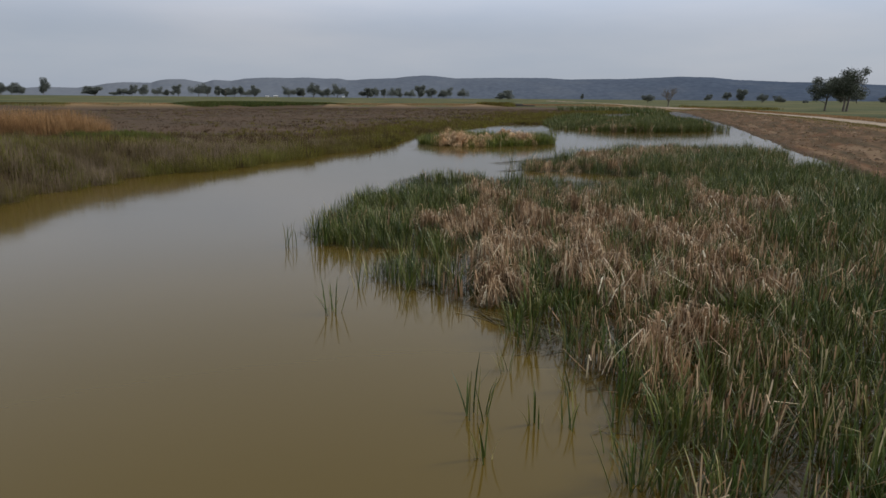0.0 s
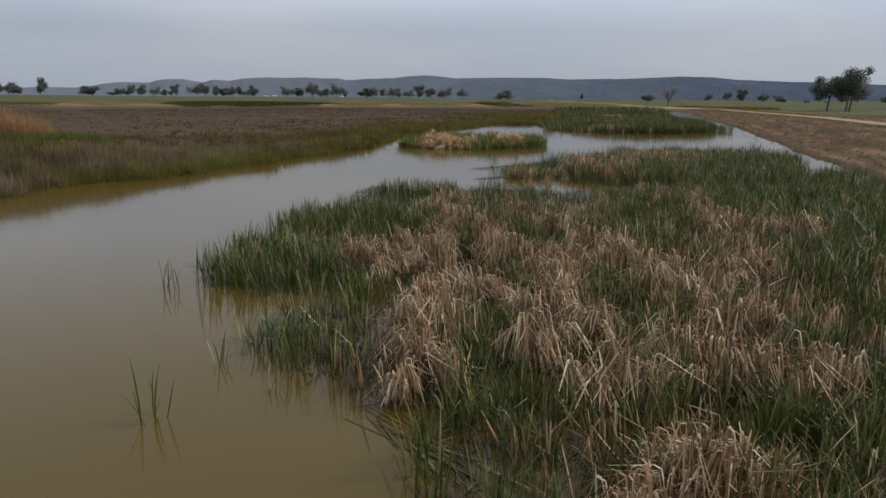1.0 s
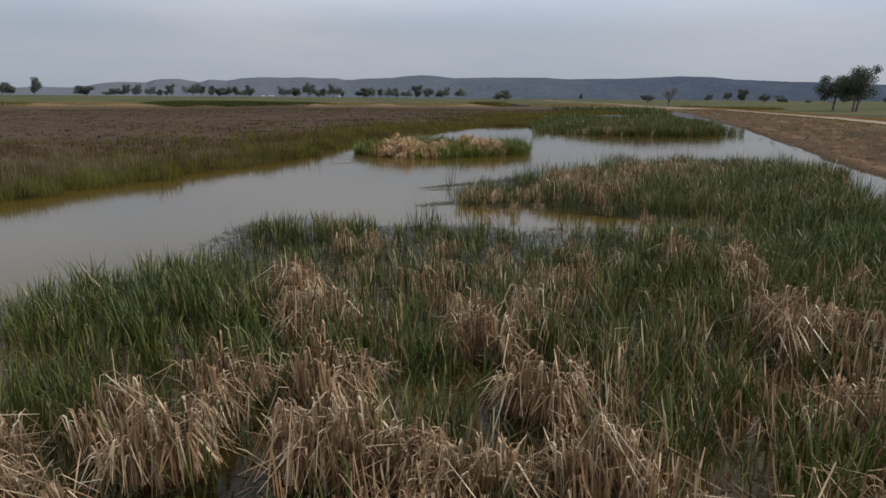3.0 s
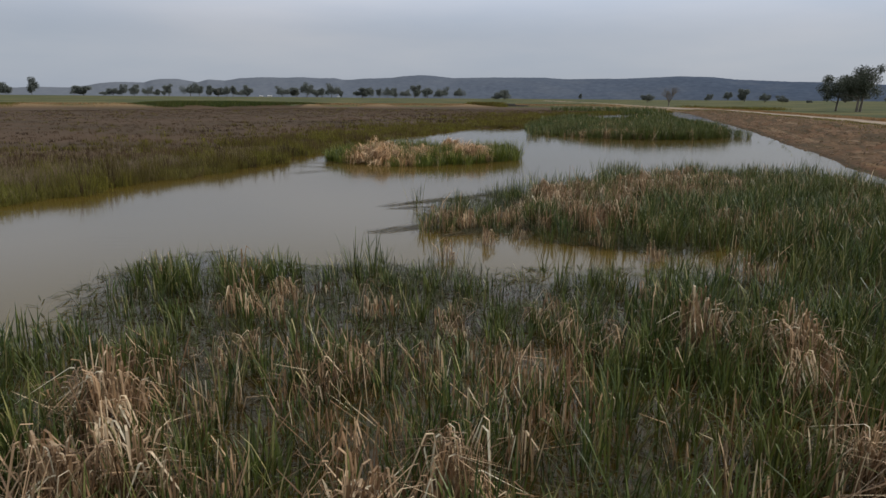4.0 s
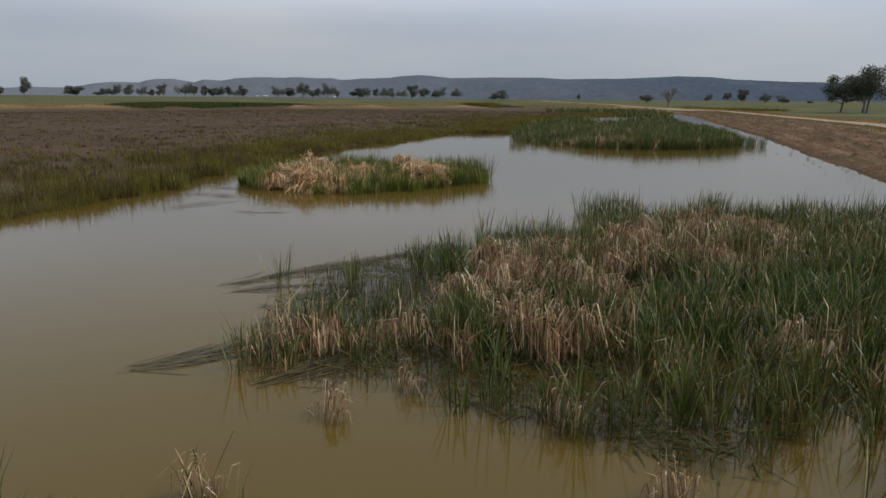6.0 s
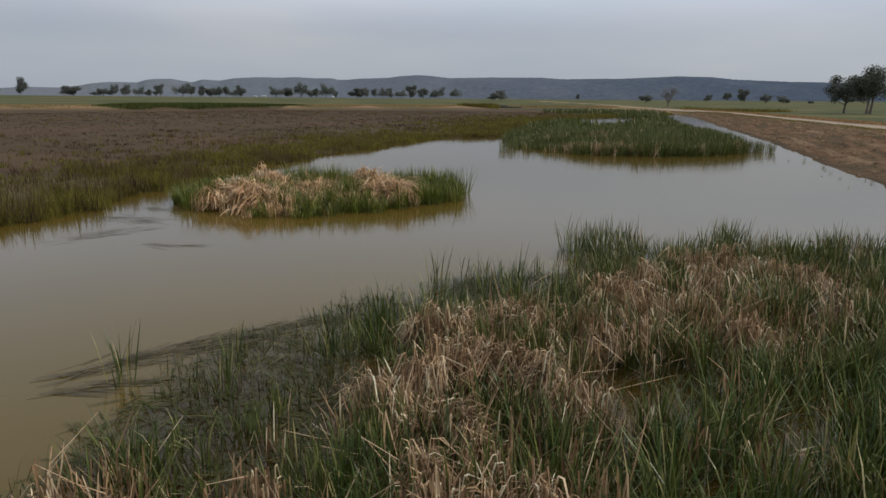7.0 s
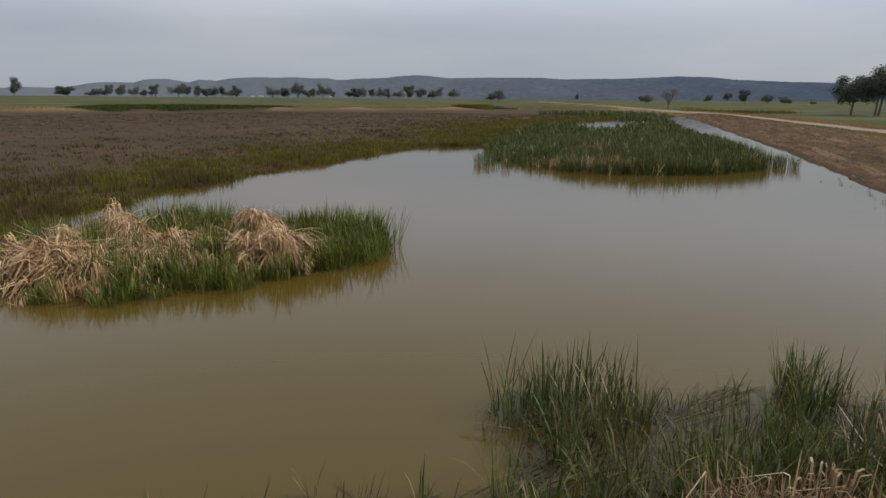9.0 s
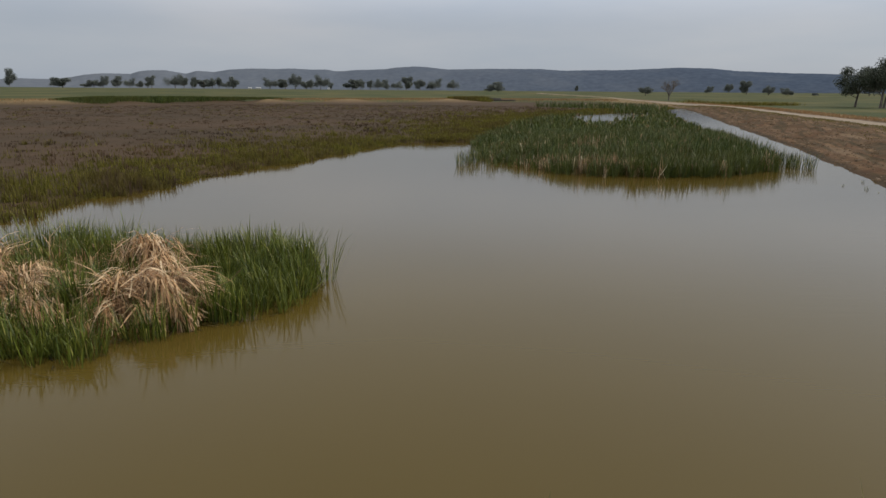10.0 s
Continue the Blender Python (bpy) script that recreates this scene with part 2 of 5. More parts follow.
ripple.inputs["Strength"].default_value, ripple.inputs["Distance"].default_value = 0.1, 0.03
l.new(ripple.outputs[0], skin.inputs["Normal"])
crest = noise_node(n, l, 1.5, 2.0, stretch=(0.35, 3.4, 1))
calm = ramp(n, l, noise_node(n, l, 0.05, 3.0), [(0.44, (0.25, 0.25, 0.25)), (0.62, (1, 1, 1))])
breeze = n.new("ShaderNodeMath")
breeze.operation = "MULTIPLY"
l.new(both.outputs[0], breeze.inputs[0])
l.new(calm, breeze.inputs[1])
l.new(breeze.outputs[0], ripple.inputs["Height"])
waves, tip = n.new("ShaderNodeMath"), n.new("ShaderNodeBump")
waves.operation = "MULTIPLY"
l.new(crest, waves.inputs[0])
l.new(calm, waves.inputs[1])
l.new(waves.outputs[0], tip.inputs["Height"])
tip.inputs["Strength"].default_value, tip.inputs["Distance"].default_value = 0.1, 0.03
l.new(tip.outputs[0], fres.inputs["Normal"])


# ---- plan ----
SHORE_Y = (-60, 10, 25, 32, 36, 38.5, 42.6, 46, 50, 53, 57, 62, 66, 73, 76.5, 80, 84, 88, 93, 100, 105, 110, 111.5, 113, 130, 150, 175, 200, 235, 262, 285, 300)
SHORE_X = (-19, -17.6, -16.7, -15.9, -13.2, -11.4, -10.0, -9.0, -7.4, -5.9, -5.0, -4.6, -3.7, -2.7, -1.6, -0.6, 0.4, 2.0, 4.2, 6.4, 8.6, 10.6, 16.0, 19, 23, 28, 36, 50, 75, 93, 104, 110)
BANK_Y = (-60, 0, 20, 39, 56, 70.3, 75.8, 82.5, 90.8, 97, 109.7, 137, 160, 192, 222, 265, 290, 340, 500, 800)
BANK_X = (2, 12.0, 18.4, 24.8, 30.5, 35.8, 37.6, 39.8, 42.9, 45.1, 49.4, 58, 65.2, 75.5, 85, 97, 101, 104, 112, 110)
TRACK_Y = (-60, 60, 80, 122, 160, 229, 268, 350, 460, 700)
TRACK_X = (9, 48, 56, 70.5, 80, 99, 105, 113, 124, 118)
LEVEE_X = (-460, -160, -105, -82, -45, 10, 45, 110)
LEVEE_Y = (150, 208, 232, 246, 290, 326, 342, 356)


def wiggle(x, y, k, seed=0.0):
    """Cheap smooth unevenness, about -1 to 1."""
    s = seed
    return (np.sin(x * k + 1.7 * np.sin(y * k * 0.61 + s) + s) + np.sin(y * k * 1.13 + 1.3 * np.sin(x * k * 0.83 + 2 * s) + 2.1 + s)
            + 0.6 * np.sin((x + y) * k * 2.1 + s * 3) + 0.6 * np.sin((x - y) * k * 1.9 - s)) / 3.2


def shore(y):
    return np.interp(y, SHORE_Y, SHORE_X) + 0.35 * np.sin(y * 0.9) + 0.25 * np.sin(y * 2.3 + 1)


def bank(y):
    return np.interp(y, BANK_Y, BANK_X) + 0.16 * np.sin(y * 0.31) + 0.1 * np.sin(y * 0.83 + 1)


def track(y):
    return np.interp(y, TRACK_Y, TRACK_X)


def levee(x):
    return np.interp(x, LEVEE_X, LEVEE_Y)


MOUND_Y = (-60, 5, 20, 30, 36, 42, 48, 54, 60, 66)
MOUND_Z = (0.3, 0.9, 1.35, 1.45, 1.25, 1.12, 0.95, 0.5, 0.15, 0.0)


def height(x, y):
    """The ground: marsh flat, pond bed, and a low levee with a track on its crown."""
    x, y = np.asarray(x, float), np.asarray(y, float)
    left = shore(y) - x
    right = x - bank(y)
    ridge_off = (y - levee(x)) / 6.0
    z_left = 1.45 * np.exp(-ridge_off ** 2) * (x < 100) + np.clip(left * 0.16, -0.7, 0.22) + np.clip((left - 3) * 0.012, 0, 0.25)
    rise, back = np.clip(left / np.interp(y, (28, 34, 40, 48), (3.2, 5.0, 8.0, 13.0)), 0, 1), np.clip((left - 17) / 10, 0, 1)
    z_left = z_left + np.interp(y, MOUND_Y, MOUND_Z) * rise * rise * (3 - 2 * rise) * (1 - back * back * (3 - 2 * back))
    up = np.clip(right / 9.0, 0, 1)
    crown = 1.05 * up * up * (3 - 2 * up)
    away = np.clip((x - track(y) - 6) / 14.0, 0, 1)
    fall = 0.85 * away * away * (3 - 2 * away)
    z_right = np.clip(right * 0.16, -0.7, 0.24) + crown - fall
    z = np.where(left > right, z_left, z_right)
    z = np.where(y > 300, np.maximum(z, np.clip((y - 300) * 0.05, -0.7, 0.4)), z)
    z = np.where(y < -14, np.maximum(z, np.clip((-14 - y) * 0.12, -0.7, 0.5)), z)
    land = np.clip(z / 0.15, 0, 1)
    bare = np.clip((right - 0.9) / 2, 0, 1) * np.clip((track(y) - 2 - x) / 3, 0, 1)
    z = z + land * 0.05 * wiggle(x, y, 0.35) + bare * (0.2 * wiggle(x * 1.6, y * 0.5, 0.9, 1.0) + 0.1 * wiggle(x, y, 2.3, 2.0))
    far = np.hypot(x, y)
    return z + np.clip((far - 380) / 780, 0, 1) * 6.0


# ---- mesh helpers ----
def mesh_from_arrays(name, verts, faces, mat, smooth=False):
    """verts (n, 3), faces (m, 3 or 4) as numpy arrays."""
    me = bpy.data.meshes.new(name)
    k = faces.shape[1]
    me.vertices.add(len(verts))
    me.vertices.foreach_set("co", np.ascontiguousarray(verts, np.float32).ravel())
    me.loops.add(faces.size)
    me.loops.foreach_set("vertex_index", np.ascontiguousarray(faces, np.int32).ravel())
    me.polygons.add(len(faces))
    me.polygons.foreach_set("loop_start", np.arange(0, faces.size, k, dtype=np.int32))
    me.polygons.foreach_set("use_smooth", np.full(len(faces), smooth))
    me.update(calc_edges=True)
    me.materials.append(mat)
    return me


def blades_arrays(base, head, seg_len, seg_ang, width, profile):
    """Ribbons of seg_len.shape[1] pieces; seg_ang is each piece's angle from upright, head its compass way."""
    n, s = seg_len.shape
    out = np.stack([np.cos(head), np.sin(head)], 1)
    side = np.stack([-np.sin(head), np.cos(head), np.zeros(n)], 1)
    p = np.array(base, float)
    verts = np.empty((n, s + 1, 2, 3))
    for k in range(s + 1):
        half = side * (width * profile[k] * 0.5)[:, None]
        verts[:, k, 0], verts[:, k, 1] = p - half, p + half
        if k < s:
            a, ln = seg_ang[:, k], seg_len[:, k]
            p = p + np.stack([out[:, 0] * np.sin(a) * ln, out[:, 1] * np.sin(a) * ln, np.cos(a) * ln], 1)
    verts[:, :, :, 2] = np.maximum(verts[:, :, :, 2], np.minimum(base[:, 2], 0.01)[:, None, None])
    one = np.array([[2 * k, 2 * k + 1, 2 * k + 3, 2 * k + 2] for k in range(s)])
    faces = (np.arange(n)[:, None, None] * (2 * (s + 1)) + one[None]).reshape(-1, 4)
    return verts.reshape(-1, 3), faces


def green_blades(r, x, y, z, tall, width, spread=9.0):
    n = len(x)
    ang0 = np.abs(r.normal(0, radians(spread), n))
    grow = np.abs(r.normal(radians(7), radians(6), n))
    broken = r.random(n) < 0.08
    ang = np.stack([ang0, ang0 + grow, ang0 + 2.2 * grow + broken * r.uniform(0.8, 2.2, n)], 1)
    ln = tall[:, None] * np.array([0.4, 0.33, 0.27])[None]
    return blades_arrays(np.stack([x, y, z], 1), r.uniform(0, 2 * math.pi, n), ln, ang, width, (0.75, 1.0, 0.8, 0.1))


def joined(parts):
    verts, faces, off = [], [], 0
    for v, f in parts:
        verts.append(v)
        faces.append(f + off)
        off += len(v)
    return np.concatenate(verts), np.concatenate(faces)


def part(name, me, parent, label=""):
    ob = new(name, me)
    ob.parent = parent
    if label:
        tagged(ob, label)
    return ob


def tube(points, radii, sides=7):
    """A tapered tube along points, as arrays of quads."""
    verts, faces = [], []
    for k, (p, r) in enumerate(zip(points, radii)):
        a = Vector(points[min(k + 1, len(points) - 1)]) - Vector(points[max(k - 1, 0)])
        q = a.to_track_quat("Z", "Y")
        for i in range(sides):
            t = 2 * math.pi * i / sides
            verts.append(Vector(p) + q @ Vector((r * math.cos(t), r * math.sin(t), 0)))
    for k in range(len(points) - 1):
        for i in range(sides):
            j = (i + 1) % sides
            faces.append((k * sides + i, k * sides + j, (k + 1) * sides + j, (k + 1) * sides + i))
    return np.array([tuple(v) for v in verts]), np.array(faces)


# ---- ground, water, track ----
def axis(fine0, fine1, step, far0, far1, n):
    t = np.linspace(0, 1, n + 1)[1:]
    return np.concatenate([(fine0 - (fine0 - far0) * t ** 3)[::-1], np.arange(fine0, fine1, step), fine1 + (far1 - fine1) * t ** 3])


gx, gy = axis(-45, 112, 0.85, -4200, 4200, 34), axis(-20, 250, 1.0, -900, 4600, 34)
GX, GY = np.meshgrid(gx, gy)
GZ = height(GX, GY)
nx, ny = len(gx), len(gy)
idx = np.arange(nx * ny).reshape(ny, nx)
quads = np.stack([idx[:-1, :-1], idx[:-1, 1:], idx[1:, 1:], idx[1:, :-1]], -1).reshape(-1, 4)

M_GROUND, n, l, bsdf = material("wetland_ground")


def zone(name):
    a = n.new("ShaderNodeAttribute")
    a.attribute_name = name
    return a.outputs["Fac"]


grain = noise_node(n, l, 1.4, 8.0)
clump = noise_node(n, l, 0.1, 6.0)
field = noise_node(n, l, 0.02, 5.0)
c_marsh = mix(n, l, ramp(n, l, noise_node(n, l, 0.06, 4.0, stretch=(0.6, 1, 1)), [(0.44, (0, 0, 0)), (0.56, (0.85, 0.85, 0.85))]),
              ramp(n, l, grain, [(0.3, (0.062, 0.04, 0.024)), (0.7, (0.08, 0.052, 0.032))]),
              ramp(n, l, grain, [(0.3, (0.046, 0.032, 0.019)), (0.7, (0.062, 0.043, 0.026))]))
sv, st, sc = n.new("ShaderNodeCombineXYZ"), n.new("ShaderNodeTexNoise"), n.new("ShaderNodeTexCoord")
ss, sm = n.new("ShaderNodeSeparateXYZ"), n.new("ShaderNodeMath")
sm.operation, sm.inputs[1].default_value = "MULTIPLY", 0.11
l.new(sc.outputs["Object"], ss.inputs[0])
l.new(ss.outputs[1], sm.inputs[0])
l.new(zone("from_water"), sv.inputs[0])
l.new(sm.outputs[0], sv.inputs[1])
l.new(sv.outputs[0], st.inputs["Vector"])
st.inputs["Scale"].default_value, st.inputs["Detail"].default_value = 0.7, 7.0
streaks = st.outputs["Fac"]
c_dirt = mix(n, l, ramp(n, l, clump, [(0.4, (0, 0, 0)), (0.6, (1, 1, 1))]),
             ramp(n, l, grain, [(0.3, (0.078, 0.04, 0.02)), (0.7, (0.132, 0.069, 0.034))]),
             ramp(n, l, grain, [(0.3, (0.085, 0.051, 0.028)), (0.7, (0.142, 0.088, 0.048))]))
c_dirt = mix(n, l, ramp(n, l, streaks, [(0.5, (0, 0, 0)), (0.6, (0.8, 0.8, 0.8))]), c_dirt, ramp(n, l, grain, [(0.3, (0.042, 0.03, 0.016)), (0.7, (0.075, 0.055, 0.028))]))
c_dirt = mix(n, l, ramp(n, l, streaks, [(0.36, (0.75, 0.75, 0.75)), (0.45, (0, 0, 0))]), c_dirt, (0.186, 0.126, 0.0765))
c_field = mix(n, l, ramp(n, l, field, [(0.45, (0, 0, 0)), (0.6, (1, 1, 1))]),
              ramp(n, l, grain, [(0.3, (0.045, 0.056, 0.021)), (0.7, (0.061, 0.069, 0.027))]),
              ramp(n, l, grain, [(0.3, (0.085, 0.08, 0.031)), (0.7, (0.113, 0.1, 0.04))]))
c_tan = ramp(n, l, grain, [(0.3, (0.192, 0.132, 0.068)), (0.7, (0.288, 0.2, 0.104))])
st2 = n.new("ShaderNodeTexNoise")
st2.inputs["Scale"].default_value, st2.inputs["Detail"].default_value = 1.25, 7.0
l.new(sv.outputs[0], st2.inputs["Vector"])
c_dirt = mix(n, l, ramp(n, l, st2.outputs["Fac"], [(0.53, (0, 0, 0)), (0.62, (0.7, 0.7, 0.7))]), c_dirt, ramp(n, l, grain, [(0.3, (0.03, 0.023, 0.011)), (0.7, (0.062, 0.047, 0.022))]))
c_dirt = mix(n, l, ramp(n, l, st2.outputs["Fac"], [(0.36, (0.6, 0.6, 0.6)), (0.43, (0, 0, 0))]), c_dirt, ramp(n, l, grain, [(0.3, (0.15, 0.088, 0.045)), (0.7, (0.225, 0.145, 0.08))]))
wet = n.new("ShaderNodeMapRange")
wet.interpolation_type = "SMOOTHSTEP"
for k, v in ((1, 0.25), (2, 1.1), (3, 0.62), (4, 0.0)):
    wet.inputs[k].default_value = v
l.new(zone("from_water"), wet.inputs[0])
c_dirt = mix(n, l, wet.outputs[0], c_dirt, (0.035, 0.024, 0.014))
col = mix(n, l, zone("dirt"), c_marsh, c_dirt)
col = mix(n, l, zone("field"), col, c_field)
col = mix(n, l, zone("tan"), col, c_tan)
l.new(col, bsdf.inputs["Base Color"])
bsdf.inputs["Roughness"].default_value = 0.95
bsdf.inputs["Specular IOR Level"].default_value = 0.1
bump(n, l, bsdf, grain, 0.6, 0.12)

me = mesh_from_arrays("ground", np.stack([GX, GY, GZ], -1).reshape(-1, 3), quads, M_GROUND, True)
rx, lx = GX - bank(GY), shore(GY) - GX
dirt = np.clip((rx + 1) / 0.8, 0, 1) * (lx < rx)
past = np.clip((GX - track(GY) - 3.5) / 2, 0, 1) * (rx > lx)
beyond = np.clip((GY - levee(GX) - 2) / 4, 0, 1) * (GX < track(GY) - 3)
field_w = np.maximum(past * np.clip((GX - track(GY) - 9) / 5, 0, 1), np.clip((np.hypot(GX, GY) - 380) / 60, 0, 1))
field_w = np.maximum(field_w, beyond)
crest = np.exp(-((GY - levee(GX)) / 6.5) ** 2) * (lx > rx)
tan_w = np.maximum(past * (1 - field_w) * 0.75, crest * np.where(((GX < -90) & (GX > -128)) | (GX > -46), 0.95, 0.1))
tan_w = np.maximum(tan_w, np.clip((rx + 3) / 3, 0, 1) * np.clip((GY - 255) / 40, 0, 1) * np.clip((470 - GY) / 60, 0, 1) * (GX < track(GY)) * 0.7)
for nm, arr in (("dirt", dirt), ("field", field_w), ("tan", tan_w), ("from_water", np.clip(rx, -5, 40))):
    me.attributes.new(nm, "FLOAT", "POINT").data.foreach_set("value", np.ascontiguousarray(arr, np.float32).ravel())
tagged(new("ground", me), "brown marsh flat, green paddocks and bare earth levee round a pond", "ground", kind="structure")

ty = np.concatenate([np.arange(-50, 300, 1.2), np.linspace(300, 700, 60)])
tu = np.linspace(-1, 1, 11)
TU, TY = np.meshgrid(tu, ty)
TXw = track(TY) + TU * (2.1 + 0.3 * np.sin(TY * 0.21)) + 0.25 * np.sin(TY * 0.13)
TZ = height(TXw, TY) + 0.05 * (1 - TU ** 8) - 0.035 * np.exp(-((np.abs(TU) - 0.42) / 0.12) ** 2) + 0.012 * wiggle(TXw, TY, 3.0)
tidx = np.arange(TU.size).reshape(TU.shape)
tq = np.stack([tidx[:-1, :-1], tidx[:-1, 1:], tidx[1:, 1:], tidx[1:, :-1]], -1).reshape(-1, 4)
tagged(new("road", mesh_from_arrays("road", np.stack([TXw, TY, TZ], -1).reshape(-1, 3), tq, M_ROAD, True)),
       "pale dirt vehicle track on the crown of the levee", "dirt track", kind="structure")


# ---- distant hills ----
def ridge(name, label, mat, dist, depth, a0, a1, knots_a, knots_h, seed):
    na, nd = 1100, 12
    A = np.linspace(a0, a1, na)
    crest = np.interp(A, knots_a, knots_h)
    fine = 0.5 * wiggle(A * 60, A * 37, 1.0, seed) + 0.35 * wiggle(A * 151, A * 90, 1.0, seed + 2)
    crest = crest - 5.0 + 0.006 * crest * wiggle(A * 9, A * 3, 1.0, seed)
    rows = []
    for k in range(nd):
        u = k / (nd - 1)
        r = dist + depth * u
        s = math.sin(u * math.pi * 0.5) ** 0.9
        rows.append(np.stack([r * np.sin(np.radians(A)), r * np.cos(np.radians(A)), -2 + (crest + 2) * s * (1 + 0.12 * wiggle(A * 0.7 + 0.4 * k, A * 0.3 + 0.5 * k, 1.0, seed) * (1 - u)) + fine * (u > 0.99)], 1))
    v = np.concatenate(rows)
    i = np.arange(nd * na).reshape(nd, na)
    f = np.stack([i[:-1, :-1], i[:-1, 1:], i[1:, 1:], i[1:, :-1]], -1).reshape(-1, 4)
    return tagged(new(name, mesh_from_arrays(name, v, f, mat, True)), label, "hills", kind="structure")


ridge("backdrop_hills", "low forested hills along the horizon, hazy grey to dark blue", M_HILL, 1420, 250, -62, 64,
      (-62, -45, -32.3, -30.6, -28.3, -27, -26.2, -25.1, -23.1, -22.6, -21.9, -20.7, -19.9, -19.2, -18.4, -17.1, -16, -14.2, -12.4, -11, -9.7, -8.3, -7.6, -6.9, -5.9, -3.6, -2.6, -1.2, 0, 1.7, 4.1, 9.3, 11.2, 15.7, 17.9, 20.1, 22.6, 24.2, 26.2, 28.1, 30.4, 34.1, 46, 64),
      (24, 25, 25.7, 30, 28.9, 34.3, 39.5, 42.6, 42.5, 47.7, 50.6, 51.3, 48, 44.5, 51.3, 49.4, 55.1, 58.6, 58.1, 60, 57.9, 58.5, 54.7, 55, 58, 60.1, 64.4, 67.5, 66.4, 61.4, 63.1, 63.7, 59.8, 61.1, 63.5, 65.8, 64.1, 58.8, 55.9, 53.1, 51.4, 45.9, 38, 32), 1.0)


# ---- trees ----
def gum_tree(name, tall, spread, seed, leaves, leaf, leaf_mat, clumps, bare=0.32, trunks=1):
    r = random.Random(seed)
    rn = np.random.default_rng(seed)
    thing = new(name)
    wood, tips = [], []
    for k in range(trunks):
        ox = 0 if trunks == 1 else (k - (trunks - 1) / 2) * spread * 0.25
        lean = Vector((r.uniform(-0.1, 0.1), r.uniform(-0.1, 0.1), 0))
        pts = [(ox + lean.x * tall * u + 0.012 * tall * math.sin(5 * u + seed), lean.y * tall * u, tall * u * 0.8 - 0.3 * (u == 0)) for u in (0, 0.12, 0.28, 0.45, 0.65, 0.9)]
        rad = [tall * q for q in (0.03, 0.022, 0.019, 0.015, 0.01, 0.004)]
        wood.append(tube(pts, rad))
        for i in range(7):
            u = r.uniform(bare, 0.75)
            b = Vector((ox + lean.x * tall * u, lean.y * tall * u, tall * u * 0.8))
            t = r.uniform(0, 2 * math.pi)
            e = b + Vector((math.cos(t) * spread * r.uniform(0.25, 0.5), math.sin(t) * spread * r.uniform(0.25, 0.5), tall * r.uniform(0.08, 0.28)))
            mid = b.lerp(e, 0.5) + Vector((0, 0, -0.02 * tall))
            wood.append(tube([tuple(b), tuple(mid), tuple(e)], [tall * 0.009, tall * 0.006, tall * 0.002], 5))
            tips.append(e)
    v, f = joined(wood)
    part("trunk", mesh_from_arrays("trunk", v, f, M_BARK if leaf_mat is M_GUM else M_DEADWOOD, True), thing, "pale bare trunk and forking limbs")
    cents = [tuple(t) for t in tips[:4]]
    while len(cents) < clumps:
        t, q = r.uniform(0, 2 * math.pi), math.sqrt(r.random())
        cents.append((math.cos(t) * q * spread * 0.46, math.sin(t) * q * spread * 0.46, tall * (bare + 0.14 + (0.7 - bare) * r.random() * (1 - 0.45 * q * q))))
    cents = np.array(cents[:clumps])
    which = rn.integers(0, len(cents), leaves)
    size = rn.uniform(*((0.13, 0.23) if leaf < 0.5 else (0.19, 0.28)), len(cents)) * (tall * 0.5 + spread * 0.5)
    d = rn.normal(0, 1, (leaves, 3))
    d /= np.linalg.norm(d, axis=1)[:, None]
    c = cents[which] + d * (size[which] * rn.random(leaves) ** 0.6)[:, None] * np.array([1, 1, 0.85])
    c[:, 2] = np.clip(c[:, 2], tall * (0.1 if leaf > 0.5 else 0.2), tall)
    u = rn.normal(0, 1, (leaves, 3))
    u /= np.linalg.norm(u, axis=1)[:, None]
    w = np.cross(u, rn.normal(0, 1, (leaves, 3)))
    w /= np.linalg.norm(w, axis=1)[:, None]
    s = leaf * rn.uniform(0.6, 1.3, leaves)[:, None]
    v = np.stack([c - u * s, c + w * s * 0.45, c + u * s, c - w * s * 0.45], 1).reshape(-1, 3)
    f = np.arange(leaves * 4).reshape(-1, 4)
    part("crown", mesh_from_arrays("crown", v, f, leaf_mat), thing, "dull green crown of loose leaf clumps")
    return thing


def at_bearing(deg, dist):
    x, y = dist * math.sin(radians(deg)), dist * math.cos(radians(deg))
    return x, y, float(height(x, y))


FAR_SHAPES = ((16, 13, 15, 0.16), (14, 14, 15, 0.12), (19, 10, 12, 0.14), (13, 13, 13, 0.1), (15, 18, 20, 0.14), (11, 9, 10, 0.08))
FAR_TREES = [gum_tree("gum_tree", tl, sp, 30 + i, 3600, 0.55, M_GUM_HAZED, cl, br) for i, (tl, sp, cl, br) in enumerate(FAR_SHAPES)]
# bearing, height and width of each tree in the row
ROW_WEST = ((-33.4, 17, 22), (-32.5, 14, 18), (-32.01, 15, 15), (-30.47, 23, 15), (-27.8, 10, 12), (-27.12, 13, 25), (-25.88, 6, 14), (-25.18, 11, 18), (-24.55, 15, 14), (-23.73, 16, 15), (-22.75, 13, 15), (-22.18, 10, 11),
            (-21.63, 8, 7), (-21.2, 18, 11), (-19.67, 19, 28), (-19, 18, 9), (-18.32, 16, 11), (-17.6, 14, 21), (-16.87, 14, 13), (-16.4, 17, 9), (-15.88, 11, 15), (-15.3, 16, 17))
